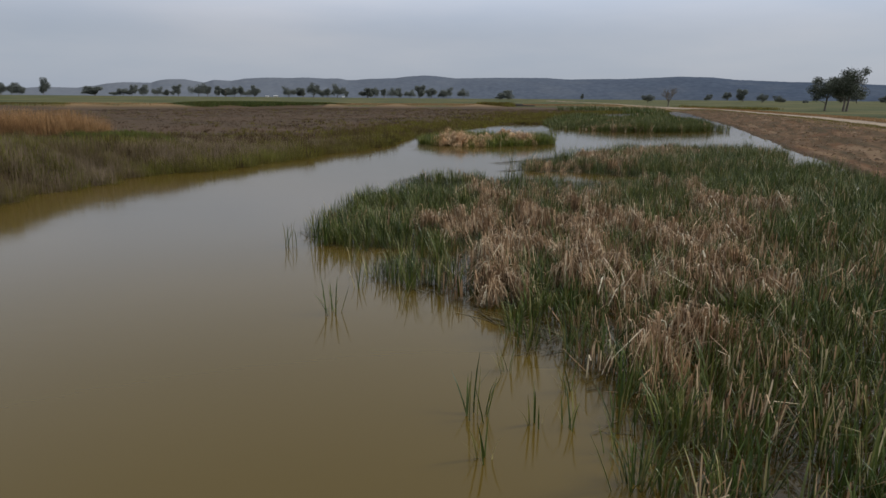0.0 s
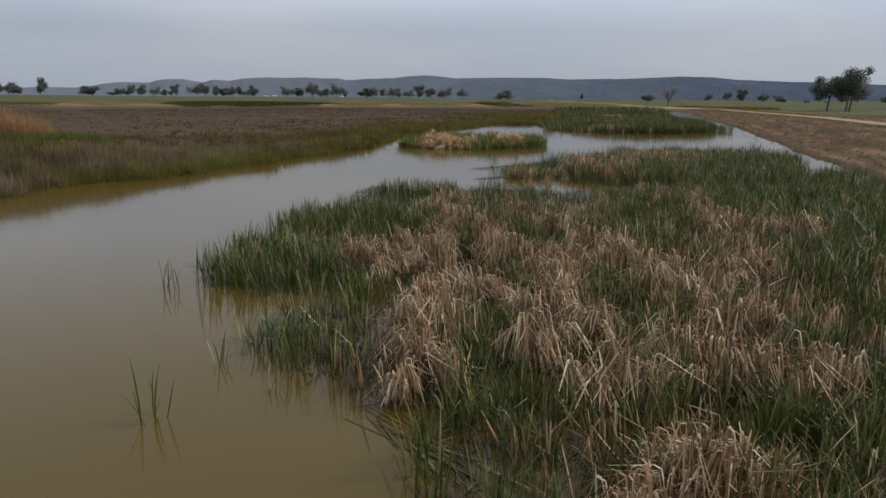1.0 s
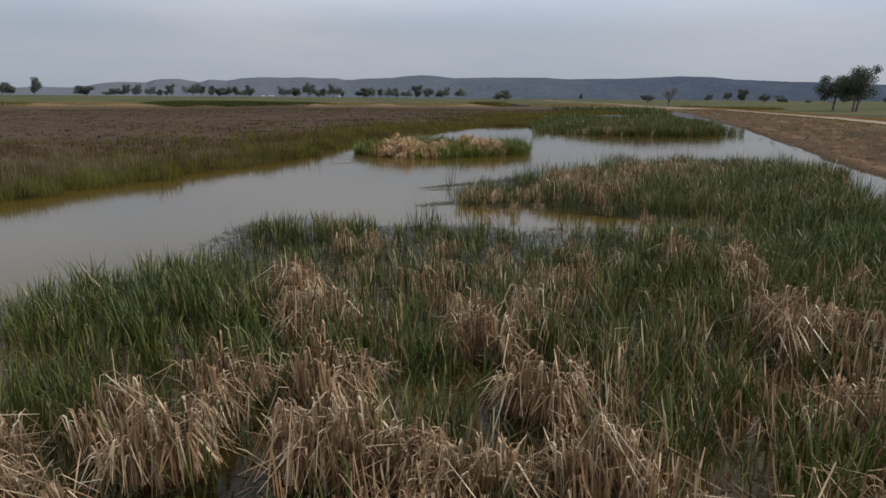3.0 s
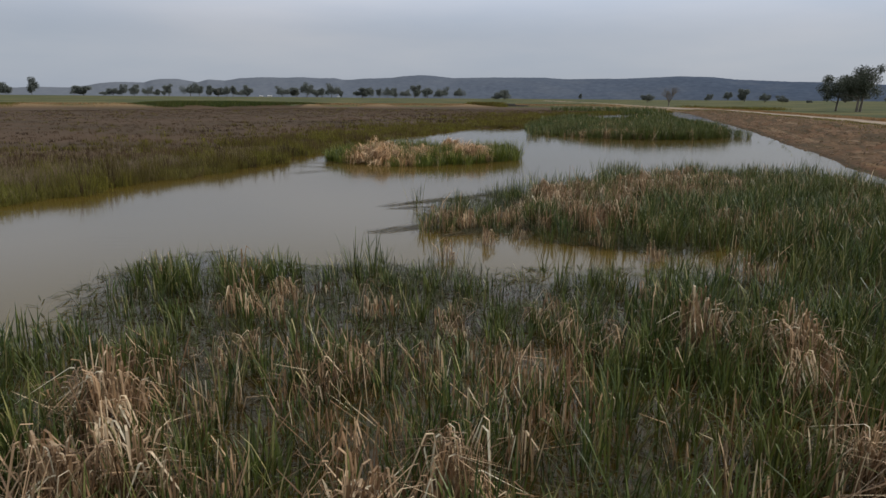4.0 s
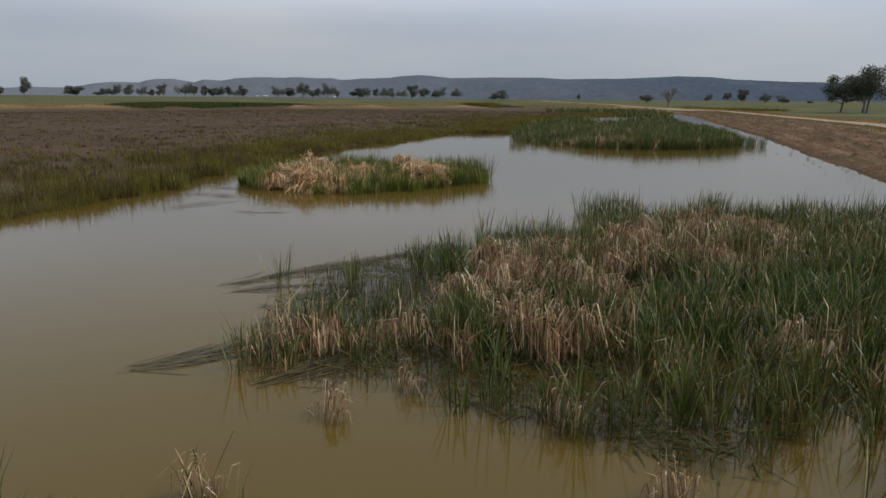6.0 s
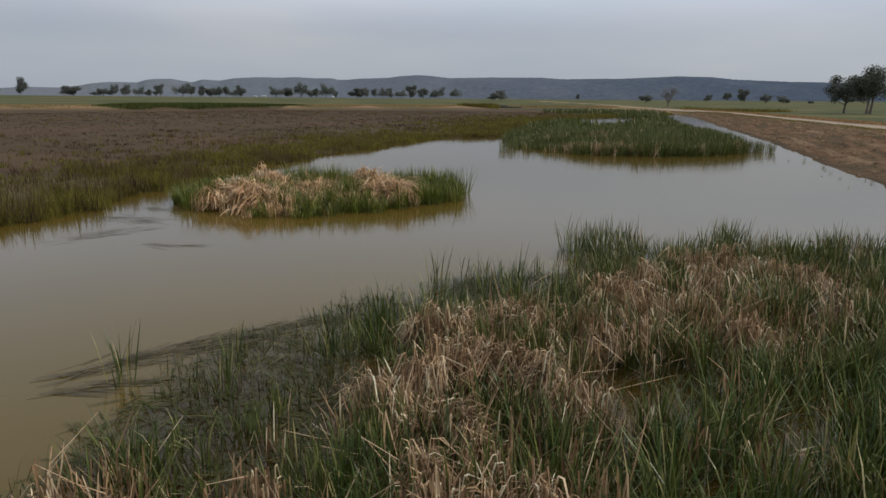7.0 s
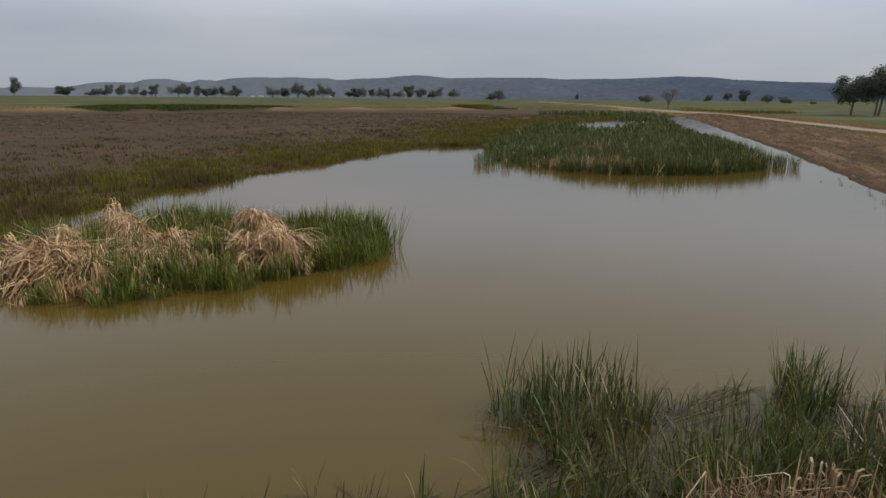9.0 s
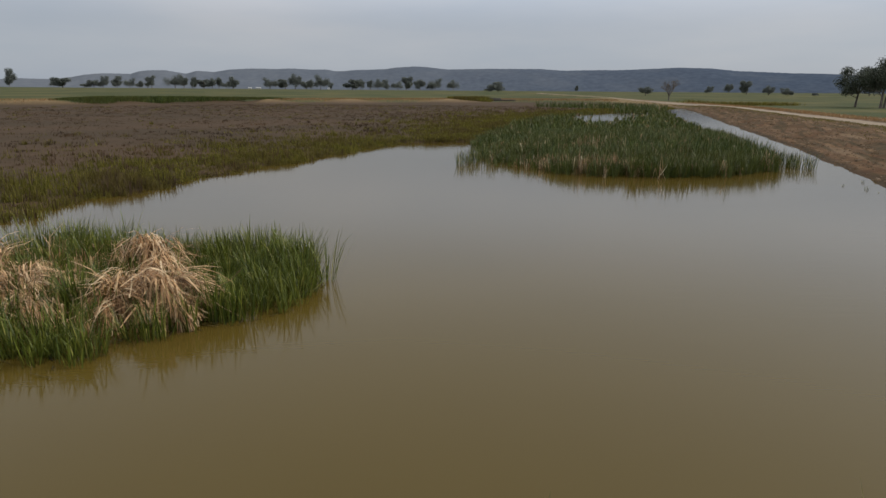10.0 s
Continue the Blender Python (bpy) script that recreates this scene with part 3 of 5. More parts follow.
ROW_MIDDLE = ((-12.54, 16, 23), (-11.35, 15, 20), (-10.48, 20, 18), (-9.7, 13, 20), (-9.29, 15, 10), (-8.49, 20, 26), (-7.66, 11, 8), (-5.92, 15, 24), (-5.3, 15, 14), (-4.5, 16, 9),
              (-3.83, 15, 18), (-3.22, 15, 16), (-2.21, 13, 20), (-1.5, 20, 18), (-0.4, 17, 20), (0.46, 11, 12), (0.9, 17, 20), (2.33, 16, 20))
label_far = "broad dull green gum tree standing in the far paddock"
for i, (b, tall, wide) in enumerate(ROW_WEST + ROW_MIDDLE):
    k = min(range(6), key=lambda q: abs(FAR_SHAPES[q][0] / FAR_SHAPES[q][1] - tall / wide) + 0.12 * ((q * 7 + i * 5) % 6))
    x, y, z = at_bearing(b, 1150 + 50 * math.sin(i * 2.3))
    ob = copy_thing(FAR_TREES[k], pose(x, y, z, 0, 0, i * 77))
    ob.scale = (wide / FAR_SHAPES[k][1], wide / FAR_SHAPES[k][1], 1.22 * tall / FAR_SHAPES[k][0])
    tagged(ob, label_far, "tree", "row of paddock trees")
OTHER_TREES = ((6.16, 923, 12, 22), (5.41, 923, 5, 12), (12.38, 1120, 9, 6), (17.77, 663, 7, 11), (22.35, 923, 8, 10), (23.81, 1020, 12, 11), (24.97, 823, 14, 12.5), (26.35, 723, 8, 9),
               (27.57, 723, 6.5, 10), (29.3, 723, 3, 5), (31.6, 800, 9, 13), (32.6, 780, 11, 14), (34.4, 760, 8, 12), (37.5, 700, 12, 14))
for i, (b, dist, tall, wide) in enumerate(OTHER_TREES):
    k = (3, 1, 5, 0)[i % 4]
    x, y, z = at_bearing(b, dist)
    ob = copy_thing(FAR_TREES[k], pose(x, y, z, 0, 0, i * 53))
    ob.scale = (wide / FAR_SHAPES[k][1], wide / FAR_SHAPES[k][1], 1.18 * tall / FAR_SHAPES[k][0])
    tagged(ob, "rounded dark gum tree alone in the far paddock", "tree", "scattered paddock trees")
for i, t in enumerate(FAR_TREES):
    x, y, z = at_bearing(-33.1 - 1.1 * i, 1120 + 20 * i)
    t.matrix_basis = pose(x, y, z)
    tagged(t, label_far, "tree", "row of paddock trees")

for x, y, tall, spread, seed, trunks in ((172.5, 291, 18, 13, 71, 1), (168.6, 270.5, 19.5, 12.5, 72, 2), (127, 170, 20, 13, 75, 1)):
    t = gum_tree("gum_tree", tall, spread, seed, 13000, 0.3, M_GUM, 34, 0.22, trunks)
    t.matrix_basis = pose(x, y, float(height(x, y)), 0, 0, seed * 13)
    tagged(t, "tall dark gum tree with a dense crown beside the track", "tree", "trees by the track")


def bare_tree(tall, seed):
    r = random.Random(seed)
    thing = new("dead_tree")
    wood = []

    def grow(p, d, ln, rad, depth):
        e = p + d * ln
        wood.append(tube([tuple(p), tuple(p.lerp(e, 0.5) + Vector((r.uniform(-1, 1), r.uniform(-1, 1), 0)) * ln * 0.06), tuple(e)], [rad, rad * 0.8, rad * 0.6], 5))
        if depth:
            for _ in range(3 if depth > 1 else 4):
                nd = (d + Vector((r.uniform(-1.0, 1.0), r.uniform(-1.0, 1.0), r.uniform(0.0, 0.45)))).normalized()
                grow(p.lerp(e, r.uniform(0.6, 1.0)), nd, ln * r.uniform(0.55, 0.8), rad * 0.62, depth - 1)

    wood.append(tube([(0, 0, -0.3), (0.1, 0, tall * 0.1), (0, 0.1, tall * 0.22)], [tall * 0.035, tall * 0.028, tall * 0.024], 7))
    for k in range(9):
        t = 2 * math.pi * k / 9 + r.uniform(-0.2, 0.2)
        out = r.uniform(0.35, 1.0)
        grow(Vector((0, 0.05, tall * r.uniform(0.14, 0.22))), Vector((math.cos(t) * out, math.sin(t) * out, 1)).normalized(), tall * r.uniform(0.24, 0.34), tall * 0.013, 3)
    v, f = joined(wood)
    part("trunk", mesh_from_arrays("trunk", v, f, M_DEADWOOD, True), thing, "leafless grey trunk with twiggy branches")
    return thing


dead = bare_tree(13.5, 5)
x, y, z = at_bearing(19.4, 440)
dead.matrix_basis = pose(x, y, z)
tagged(dead, "leafless grey dead tree standing in open grass", "dead tree")


# ---- far sheds and logs ----
def shed(wide, deep, tall):
    thing = new("farm_shed")
    bm = bmesh.new()
    bmesh.ops.create_cube(bm, size=1, matrix=Matrix.Translation((0, 0, tall / 2)) @ Matrix.Diagonal((wide, deep, tall, 1)))
    me = bpy.data.meshes.new("wall")
    bm.to_mesh(me)
    bm.free()
    me.materials.append(M_SHED_WALL)
    part("wall", me, thing)
    o, h = 0.5, tall * 0.35
    w, d = wide / 2 + o, deep / 2 + o
    v = np.array([(-w, -d, tall), (w, -d, tall), (w, d, tall), (-w, d, tall), (-w, 0, tall + h), (w, 0, tall + h)])
    me = bpy.data.meshes.new("roof")
    me.from_pydata([tuple(p) for p in v], [], [(0, 1, 5, 4), (2, 3, 4, 5), (0, 4, 3), (1, 2, 5), (0, 3, 2, 1)])
    me.materials.append(M_SHED_ROOF)
    part("roof", me, thing, "pale zinc gable roof")
    return thing


for b, dist, w, t in ((-13.6, 1350, 8, 2.6), (-14.3, 1400, 6, 2.4), (-8.0, 1350, 5, 2.4), (-7.2, 1500, 6, 2.4)):
    s = shed(w, 9, t)
    x, y, z = at_bearing(b, dist)
    s.matrix_basis = pose(x, y, z, 0, 0, 8)
    tagged(s, "small pale farm shed among far trees", "shed", "farm sheds")

for k, (dx, dz, ln, rr) in enumerate(((0, 0.35, 7, 0.4), (2.5, 0.3, 6, 0.35), (-1.5, 0.95, 5, 0.35), (5.5, 0.3, 4, 0.32))):
    v, f = tube([(-ln / 2, 0, 0), (0, 0.15, 0.05), (ln / 2, 0, 0)], [rr, rr * 0.9, rr * 0.75], 8)
    lg = new("log", mesh_from_arrays("log", v, f, M_LOG, True))
    lg.matrix_basis = pose(43 + dx, 335 + 0.4 * k, float(height(43, 335)) + dz, 0, 0, 6 * k - 8)
    tagged(lg, "dark fallen log lying in a heap on pale grass", "log", "log heap")


# ---- reed beds ----
def in_blobs(x, y, blobs, swell=0.0):
    """Largest 1 - r over the ellipses: above 0 inside."""
    best = np.full(np.shape(x), -9.0)
    for cx, cy, a, b in blobs:
        best = np.maximum(best, 1 - np.hypot((x - cx) / (a + swell), (y - cy) / (b + swell)))
    return best


MAIN_BED = ((2.9, 10.4, 1.7, 1.9), (-0.2, 14.6, 1.5, 1.6), (9.8, 8.6, 8.0, 9.8), (3.2, 14.2, 3.9, 3.2), (7.2, 16.5, 8.5, 5.4), (-1.3, 19.6, 2.9, 3.2), (2.6, 24.6, 5.6, 5.0), (11, 24, 7, 8.6), (-1.6, 24.5, 1.8, 2.6), (3.4, 28.6, 4.8, 2.6), (14, 12, 5, 9), (17.5, 25, 6, 12), (21, 33, 5, 5), (3.8, 7.2, 1.7, 4.8), (0.1, 32.2, 1.7, 1.5), (3.2, 30.6, 4.6, 2.2))
BACK_BED = ((12.0, 38.3, 5.8, 4.2), (7.2, 37.9, 2.4, 2.2), (17.0, 33, 3.6, 5), (17.4, 44.3, 5.6, 6.0), (20.6, 45.8, 5.4, 5.2), (15.0, 50.5, 1.3, 1.0), (19.0, 50.6, 0.9, 0.95), (17.5, 37, 4, 8), (11.4, 42, 2.8, 3.0))
EDGE_MAT = ((7.3, 40.5, 1.7, 3.2), (9.7, 43.8, 2.6, 2.0), (12.2, 46.4, 2.2, 1.5), (15.6, 49.6, 2.2, 1.3), (18.9, 49.6, 2.2, 1.3), (9.4, 36.6, 1.6, 1.1), (11.0, 34.8, 2.2, 1.0), (2.8, 30.6, 4.6, 2.8), (0.2, 32.2, 1.7, 1.7))
DARK_WATER = ((7.4, 7.5, 5.2, 6.5), (7.6, 39.3, 2.9, 3.2), (0.4, 13.6, 1.6, 2.4), (3.2, 29.6, 5.4, 3.4), (0.2, 32.0, 1.7, 1.7), (10.0, 30.0, 5, 3))
OPEN_WATER = ((5.2, 34.1, 5.4, 1.6), (9.2, 33.5, 2.4, 1.2), (1.75, 18.55, 1.35, 1.0), (2.8, 18.9, 0.8, 0.7), (5.1, 20.4, 0.75, 0.65), (4.2, 18.0, 0.5, 0.5), (4.5, 25.0, 0.6, 0.5),
              (-1.5, 14.8, 0.7, 0.6), (9.3, 34.7, 0.9, 0.4), (7.0, 35.9, 1.7, 0.8), (10.6, 36.0, 0.9, 0.6), (17.2, 50.9, 1.1, 1.2), (12.6, 49.6, 1.6, 1.0), (20.8, 50.8, 1.0, 0.9))
LEFT_STAND = ((0.8, 31.2, 2.0, 1.6),)
POOL_FRONT = ((1.9, 17.2, 1.7, 1.5),)
EDGE_STANDS = ((14.9, 50.4, 2.0, 1.5), (18.9, 50.3, 2.4, 1.4), (16.9, 50.4, 1.6, 1.2))
THIN_STANDS = ((1.9, 10.2, 0.9, 1.6), (7.6, 40.2, 2.4, 2.3), (13.0, 40.5, 1.8, 1.3), (-0.4, 14.6, 2.0, 1.9), (9.8, 32.9, 2.6, 1.8), (8.0, 35.8, 4.5, 1.9), (3.4, 30.0, 6.5, 3.4), (12.2, 30.4, 2.7, 1.8), (8.6, 29.8, 1.6, 1.2))
ISLAND = ((4.2, 60.8, 5.0, 5.2), (8.0, 62.0, 3.4, 3.6), (0.6, 60.5, 2.4, 3.0))


FRONT_CLUMPS = ((3.4, 9.2), (4.3, 10.0), (3.9, 12.0), (6.7, 12.1), (5.8, 12.2), (1.4, 12.4), (5.0, 13.1), (3.1, 13.4), (1.3, 13.7), (6.4, 14.0), (4.0, 14.2), (1.7, 14.8), (3.5, 14.9), (1.7, 15.8), (2.6, 15.9),
                (4.1, 16.6), (5.9, 16.6), (7.0, 16.6), (6.6, 17.5), (4.1, 17.8), (8.4, 17.8), (0.5, 18.1), (0.0, 18.5), (3.9, 18.6), (4.6, 18.8), (5.9, 18.8), (-0.2, 19.1), (3.2, 19.2), (1.5, 19.3), (0.8, 19.8),
                (9.1, 20.1), (3.0, 20.5), (1.7, 20.6), (5.6, 20.6), (11.4, 21.2), (10.9, 21.9), (9.8, 22.4), (5.0, 22.5), (10.7, 22.6), (2.3, 23.3), (5.7, 23.3), (10.3, 23.4), (1.7, 24.7))
MID_CLUMPS = ((4.1, 26.0), (4.5, 26.4), (10.6, 26.3), (2.4, 26.7), (8.3, 27.0), (2.8, 27.1), (10.9, 27.1), (9.7, 27.3), (7.7, 27.7), (5.9, 28.0), (7.5, 28.5), (5.8, 28.7), (2.7, 28.7), (4.3, 29.0), (1.9, 29.2), (9.6, 29.8), (2.6, 30.0),
              (12.2, 31.8), (12.5, 31.4), (5.8, 33.3), (10.9, 33.2), (10.0, 34.9), (6.9, 35.1), (7.9, 35.9))
BACK_CLUMPS = ((14.4, 36.9), (6.6, 37.4), (10.7, 37.4), (5.8, 37.6), (8.0, 37.8), (9.8, 37.8), (10.0, 38.8), (11.8, 39.6), (11.5, 40.4), (8.7, 40.4), (9.4, 40.5), (10.0, 41.1), (10.9, 41.4), (13.2, 42.4), (15.4, 42.4),
               (9.9, 42.8), (10.8, 43.2), (11.5, 43.2), (17.6, 43.4), (14.2, 43.6), (15.3, 44.1), (15.6, 44.8), (13.5, 44.9), (18.4, 44.9), (18.4, 45.9), (17.7, 46.6), (16.3, 47.2), (16.2, 45.9), (17.2, 47.2), (14.6, 45.7))


def scatter(r, n, box, keep):
    x, y = r.uniform(box[0], box[1], n), r.uniform(box[2], box[3], n)
    k = r.random(n) < keep(x, y)
    return x[k], y[k]


def bed_density(x, y):
    d = np.maximum(in_blobs(x, y, MAIN_BED, 0.2), in_blobs(x, y, BACK_BED, 0.1)) + 0.10 * wiggle(x, y, 1.6, 0.4)
    dens = np.clip(d / 0.3, 0.0, 1) ** 1.5
    rim_mat = in_blobs(x, y, EDGE_MAT) + 0.15 * wiggle(x, y, 2.2, 1.0)
    mat = np.clip(rim_mat / 0.3, 0, 1) * 0.05 + 0.14 * np.clip((rim_mat - 0.3) / 0.25, 0, 1) * (y > 27)
    dens = np.maximum(dens, np.minimum(mat, 0.45))
    hole = np.clip((in_blobs(x, y, OPEN_WATER) + 0.1 * wiggle(x, y, 2.0)) / 0.12, 0, 1)
    thin = np.clip(in_blobs(x, y, THIN_STANDS) / 0.3, 0, 1)
    dens = dens * (1 - 0.97 * hole) * (1 - 0.68 * thin * (1 - np.clip(in_blobs(x, y, LEFT_STAND) / 0.2, 0, 1)))
    dens = dens * (1 - 0.55 * np.clip(in_blobs(x, y, POOL_FRONT) / 0.3, 0, 1)) * (1 - 0.35 * np.clip(in_blobs(x, y, EDGE_STANDS) / 0.3, 0, 1))
    return dens * np.clip(0.72 + 0.85 * wiggle(x, y, 2.6, 3.0), 0.05, 1.0) * (x < bank(y) - np.interp(y, (24, 34, 40), (0.3, 1.3, 2.6)))


def deadness(x, y):
    """How far a stand of reeds has died back: most round the collapsed heaps, little at the water's edge."""
    near = np.full(np.shape(x), 9.0)
    for cx, cy in FRONT_CLUMPS + MID_CLUMPS + BACK_CLUMPS:
        near = np.minimum(near, np.hypot(x - cx, y - cy))
    inside = np.clip((np.maximum(in_blobs(x, y, MAIN_BED), in_blobs(x, y, BACK_BED)) - 0.05) / 0.25, 0, 1)
    base = np.where(y < 9.5, 0.14, np.where(y < 27, np.interp(y, (12, 17), (0.2, 0.4)) * np.clip((x - 0.5) / 4, 0.1, 1) * np.clip((np.interp(y, (14, 18), (18, 14)) - x) / 7, 0.15, 1), np.where(y < 33, 0.05, 0.15)))
    share = np.where((y > 25) & (y < 36), 0.12, 0.68) * np.exp(-(near / 0.65) ** 2) + inside * base * (1 + 1.2 * wiggle(x, y, 0.6, 1.3))
    return np.clip(share, 0.02, 0.92)


def tussock_leaves(r, cx, cy, per, radius):
    """Leaf bases gathered in tussocks: index of the tussock, place, and outward way."""
    k = np.repeat(np.arange(len(cx)), r.poisson(per, len(cx)))
    ox, oy = r.normal(0, radius, len(k)), r.normal(0, radius, len(k))
    return k, cx[k] + ox, cy[k] + oy, np.arctan2(oy, ox)


def reed_bed(name, label, r, box, count, density, dead_share, tall, width, mat_green, mat_dead, litter=0, mat_zone=None, per=21, low=0):
    x, y = scatter(r, count, box, density)
    dead_pick = r.random(len(x)) < dead_share(x, y)
    thing = new(name)
    g = ~dead_pick
    rim = 1 + 0.18 * np.clip(1 - 2.2 * density(x, y), 0, 1)
    stand = rim * tall(x, y) * (0.84 + 0.2 * wiggle(x, y, 1.1, 2.0)) * r.uniform(0.72, 1.12, len(x))
    k, lx_, ly_, out = tussock_leaves(r, x[g], y[g], per, 0.085)
    n = len(k)
    lean = r.normal(0, 0.09, len(x))[k]
    hd = out + r.normal(0, 0.7, n)
    a0 = np.abs(r.normal(0.12, 0.15, n)) + np.abs(lean)
    grow = np.abs(r.normal(0.13, 0.14, n))
    snapped = r.random(n) < 0.14
    ang = np.stack([a0, a0 + grow, a0 + 2.3 * grow + snapped * r.uniform(0.8, 2.3, n)], 1)
    ln = (stand[g][k] * r.uniform(0.5, 1.08, n) + 0.12)[:, None] * np.array([0.42, 0.33, 0.25])[None]
    v, f = blades_arrays(np.stack([lx_, ly_, np.full(n, -0.12)], 1), hd, ln, ang, width * r.uniform(0.6, 1.25, n), (0.75, 1.0, 0.8, 0.08))
    part("green_leaves", mesh_from_arrays("green_leaves", v, f, mat_green), thing, "upright green strap leaves")["kind"] = "stuff"
    d = dead_pick
    if d.any():
        k, lx_, ly_, out = tussock_leaves(r, x[d], y[d], per * 0.9, 0.14)
        n = len(k)
        comb = r.uniform(0, 2 * math.pi, len(x))[k]
        hd = np.where(r.random(n) < 0.6, comb + r.normal(0, 0.6, n), r.uniform(0, 2 * math.pi, n))
        h = stand[d][k] * r.uniform(0.55, 0.95, n)
        sort = r.random(n)
        a0 = np.abs(r.normal(0.14, 0.12, n)) + (sort > 0.8) * r.uniform(0.3, 1.1, n)
        fold = np.where(sort < 0.42, np.where(r.random(n) < 0.75, r.uniform(2.1, 3.0, n), r.uniform(0.5, 2.1, n)), r.normal(0, 0.05, n))
        cut_at = r.uniform(0.55, 0.95, n)
        ang = np.stack([a0, a0 + 0.02, a0 + fold], 1)
        hang = np.where(sort < 0.42, r.uniform(0.3, 0.85, n), np.where(sort < 0.8, 0.12, 0.35))
        ln = h[:, None] * np.stack([cut_at * 0.5, cut_at * 0.5, hang], 1)
        v, f = blades_arrays(np.stack([lx_, ly_, np.full(n, -0.05)], 1), hd, ln, ang, width * 0.8 * r.uniform(0.5, 1.5, n), (0.9, 1.0, 1.0, 0.4))
        part("dead_leaves", mesh_from_arrays("dead_leaves", v, f, mat_dead), thing, "bent and broken straw-coloured leaves")["kind"] = "stuff"
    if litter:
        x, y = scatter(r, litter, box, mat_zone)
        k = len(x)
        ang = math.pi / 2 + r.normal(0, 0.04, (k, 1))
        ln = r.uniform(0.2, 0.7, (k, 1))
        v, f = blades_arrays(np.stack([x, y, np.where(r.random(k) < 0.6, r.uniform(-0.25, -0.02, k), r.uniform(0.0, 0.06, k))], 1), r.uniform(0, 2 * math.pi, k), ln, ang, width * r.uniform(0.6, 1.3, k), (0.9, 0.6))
        part("fallen_litter", mesh_from_arrays("fallen_litter", v, f, M_LITTER), thing, "dark soaked litter between the stems, deepened for the shade there")["kind"] = "stuff"
    if low:
        x, y = scatter(r, low, box, lambda x, y: mat_zone(x, y) * np.clip(0.55 + 0.7 * wiggle(x, y, 1.9, 5.0), 0.1, 1))
        k = len(x)
        a0 = np.abs(r.normal(0.3, 0.3, k))
        grow = np.abs(r.normal(0.3, 0.25, k))
        ang = np.minimum(np.stack([a0, a0 + grow, a0 + 2.4 * grow], 1), 2.4)
        ln = r.uniform(0.16, 0.6, k)[:, None] * np.array([0.42, 0.33, 0.25])[None]
        v, f = blades_arrays(np.stack([x, y, np.full(k, -0.06)], 1), r.uniform(0, 2 * math.pi, k), ln, ang, 0.7 * width * r.uniform(0.6, 1.2, k), (0.8, 1.0, 0.8, 0.1))
        part("low_growth", mesh_from_arrays("low_growth", v, f, M_LOW), thing, "short dark arching leaves under the tall ones")["kind"] = "stuff"
    return tagged(thing, label, "reeds", kind="stuff")


def litter_zone(x, y):
    d = np.maximum(np.maximum(in_blobs(x, y, MAIN_BED), in_blobs(x, y, BACK_BED)), in_blobs(x, y, EDGE_MAT, 0.5) * 0.8) + 0.1 * wiggle(x, y, 1.4, 0.7)
    hole = np.clip(in_blobs(x, y, OPEN_WATER[:2]) / 0.2, 0, 1)
    return np.clip(d / 0.25, 0, 1) * (1 - hole) * (x < bank(y) - np.interp(y, (24, 34, 40), (0.3, 1.3, 2.6)))


def island_zone(x, y):
    return np.clip((in_blobs(x, y, ISLAND) + 0.06 * wiggle(x, y, 1.8)) / 0.12, 0, 1)


def island_reeds(x, y):
    """Islet reeds stand thin where the collapsed heaps drape to the water."""
    near = np.full(np.shape(x), 9.0)
    for hx, hy in ((2.2, 58.0), (1.0, 58.7), (3.3, 57.2), (1.5, 63.6), (5.2, 58.5), (6.8, 62.3), (7.3, 61.0), (7.8, 59.3)):
        near = np.minimum(near, np.hypot(x - hx, y - hy))
    return island_zone(x, y) * (1 - 0.8 * np.exp(-(near / 0.85) ** 2))


# ---- water ----
wx, wy = axis(-8, 28, 0.45, -45, 125, 12), axis(0, 56, 0.5, -60, 312, 26)
WX, WY = np.meshgrid(wx, wy)
widx = np.arange(WX.size).reshape(WX.shape)
wq = np.stack([widx[:-1, :-1], widx[:-1, 1:], widx[1:, 1:], widx[1:, :-1]], -1).reshape(-1, 4)
me = mesh_from_arrays("water", np.stack([WX, WY, np.zeros_like(WX)], -1).reshape(-1, 3), wq, M_WATER, True)
settled = 0.08 + 0.5 * np.clip(litter_zone(WX, WY) * 1.2 - 0.15, 0, 1) ** 1.5
settled = np.maximum(settled, 0.8 * np.clip(in_blobs(WX, WY, DARK_WATER) * 3, 0, 1) * np.clip(litter_zone(WX, WY) * 2, 0.3, 1))
settled = np.maximum(settled, 0.9 * np.clip(in_blobs(WX, WY, OPEN_WATER[2:5], 0.3) * 2.5, 0, 1))
me.attributes.new("clearness", "FLOAT", "POINT").data.foreach_set("value", np.ascontiguousarray(settled, np.float32).ravel())
tagged(new("water", me), "still muddy tan water of a shallow wetland pond, clearer among the reeds", "water", kind="structure")


r = np.random.default_rng(21)
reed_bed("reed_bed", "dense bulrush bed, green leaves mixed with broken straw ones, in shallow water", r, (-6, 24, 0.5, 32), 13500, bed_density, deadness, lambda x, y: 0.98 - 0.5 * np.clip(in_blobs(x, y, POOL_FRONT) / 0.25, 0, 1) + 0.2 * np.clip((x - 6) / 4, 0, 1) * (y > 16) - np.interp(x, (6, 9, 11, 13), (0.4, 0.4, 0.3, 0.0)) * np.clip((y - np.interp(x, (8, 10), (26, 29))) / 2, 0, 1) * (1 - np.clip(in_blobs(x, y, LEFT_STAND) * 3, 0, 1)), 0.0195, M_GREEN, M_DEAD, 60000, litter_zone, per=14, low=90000)
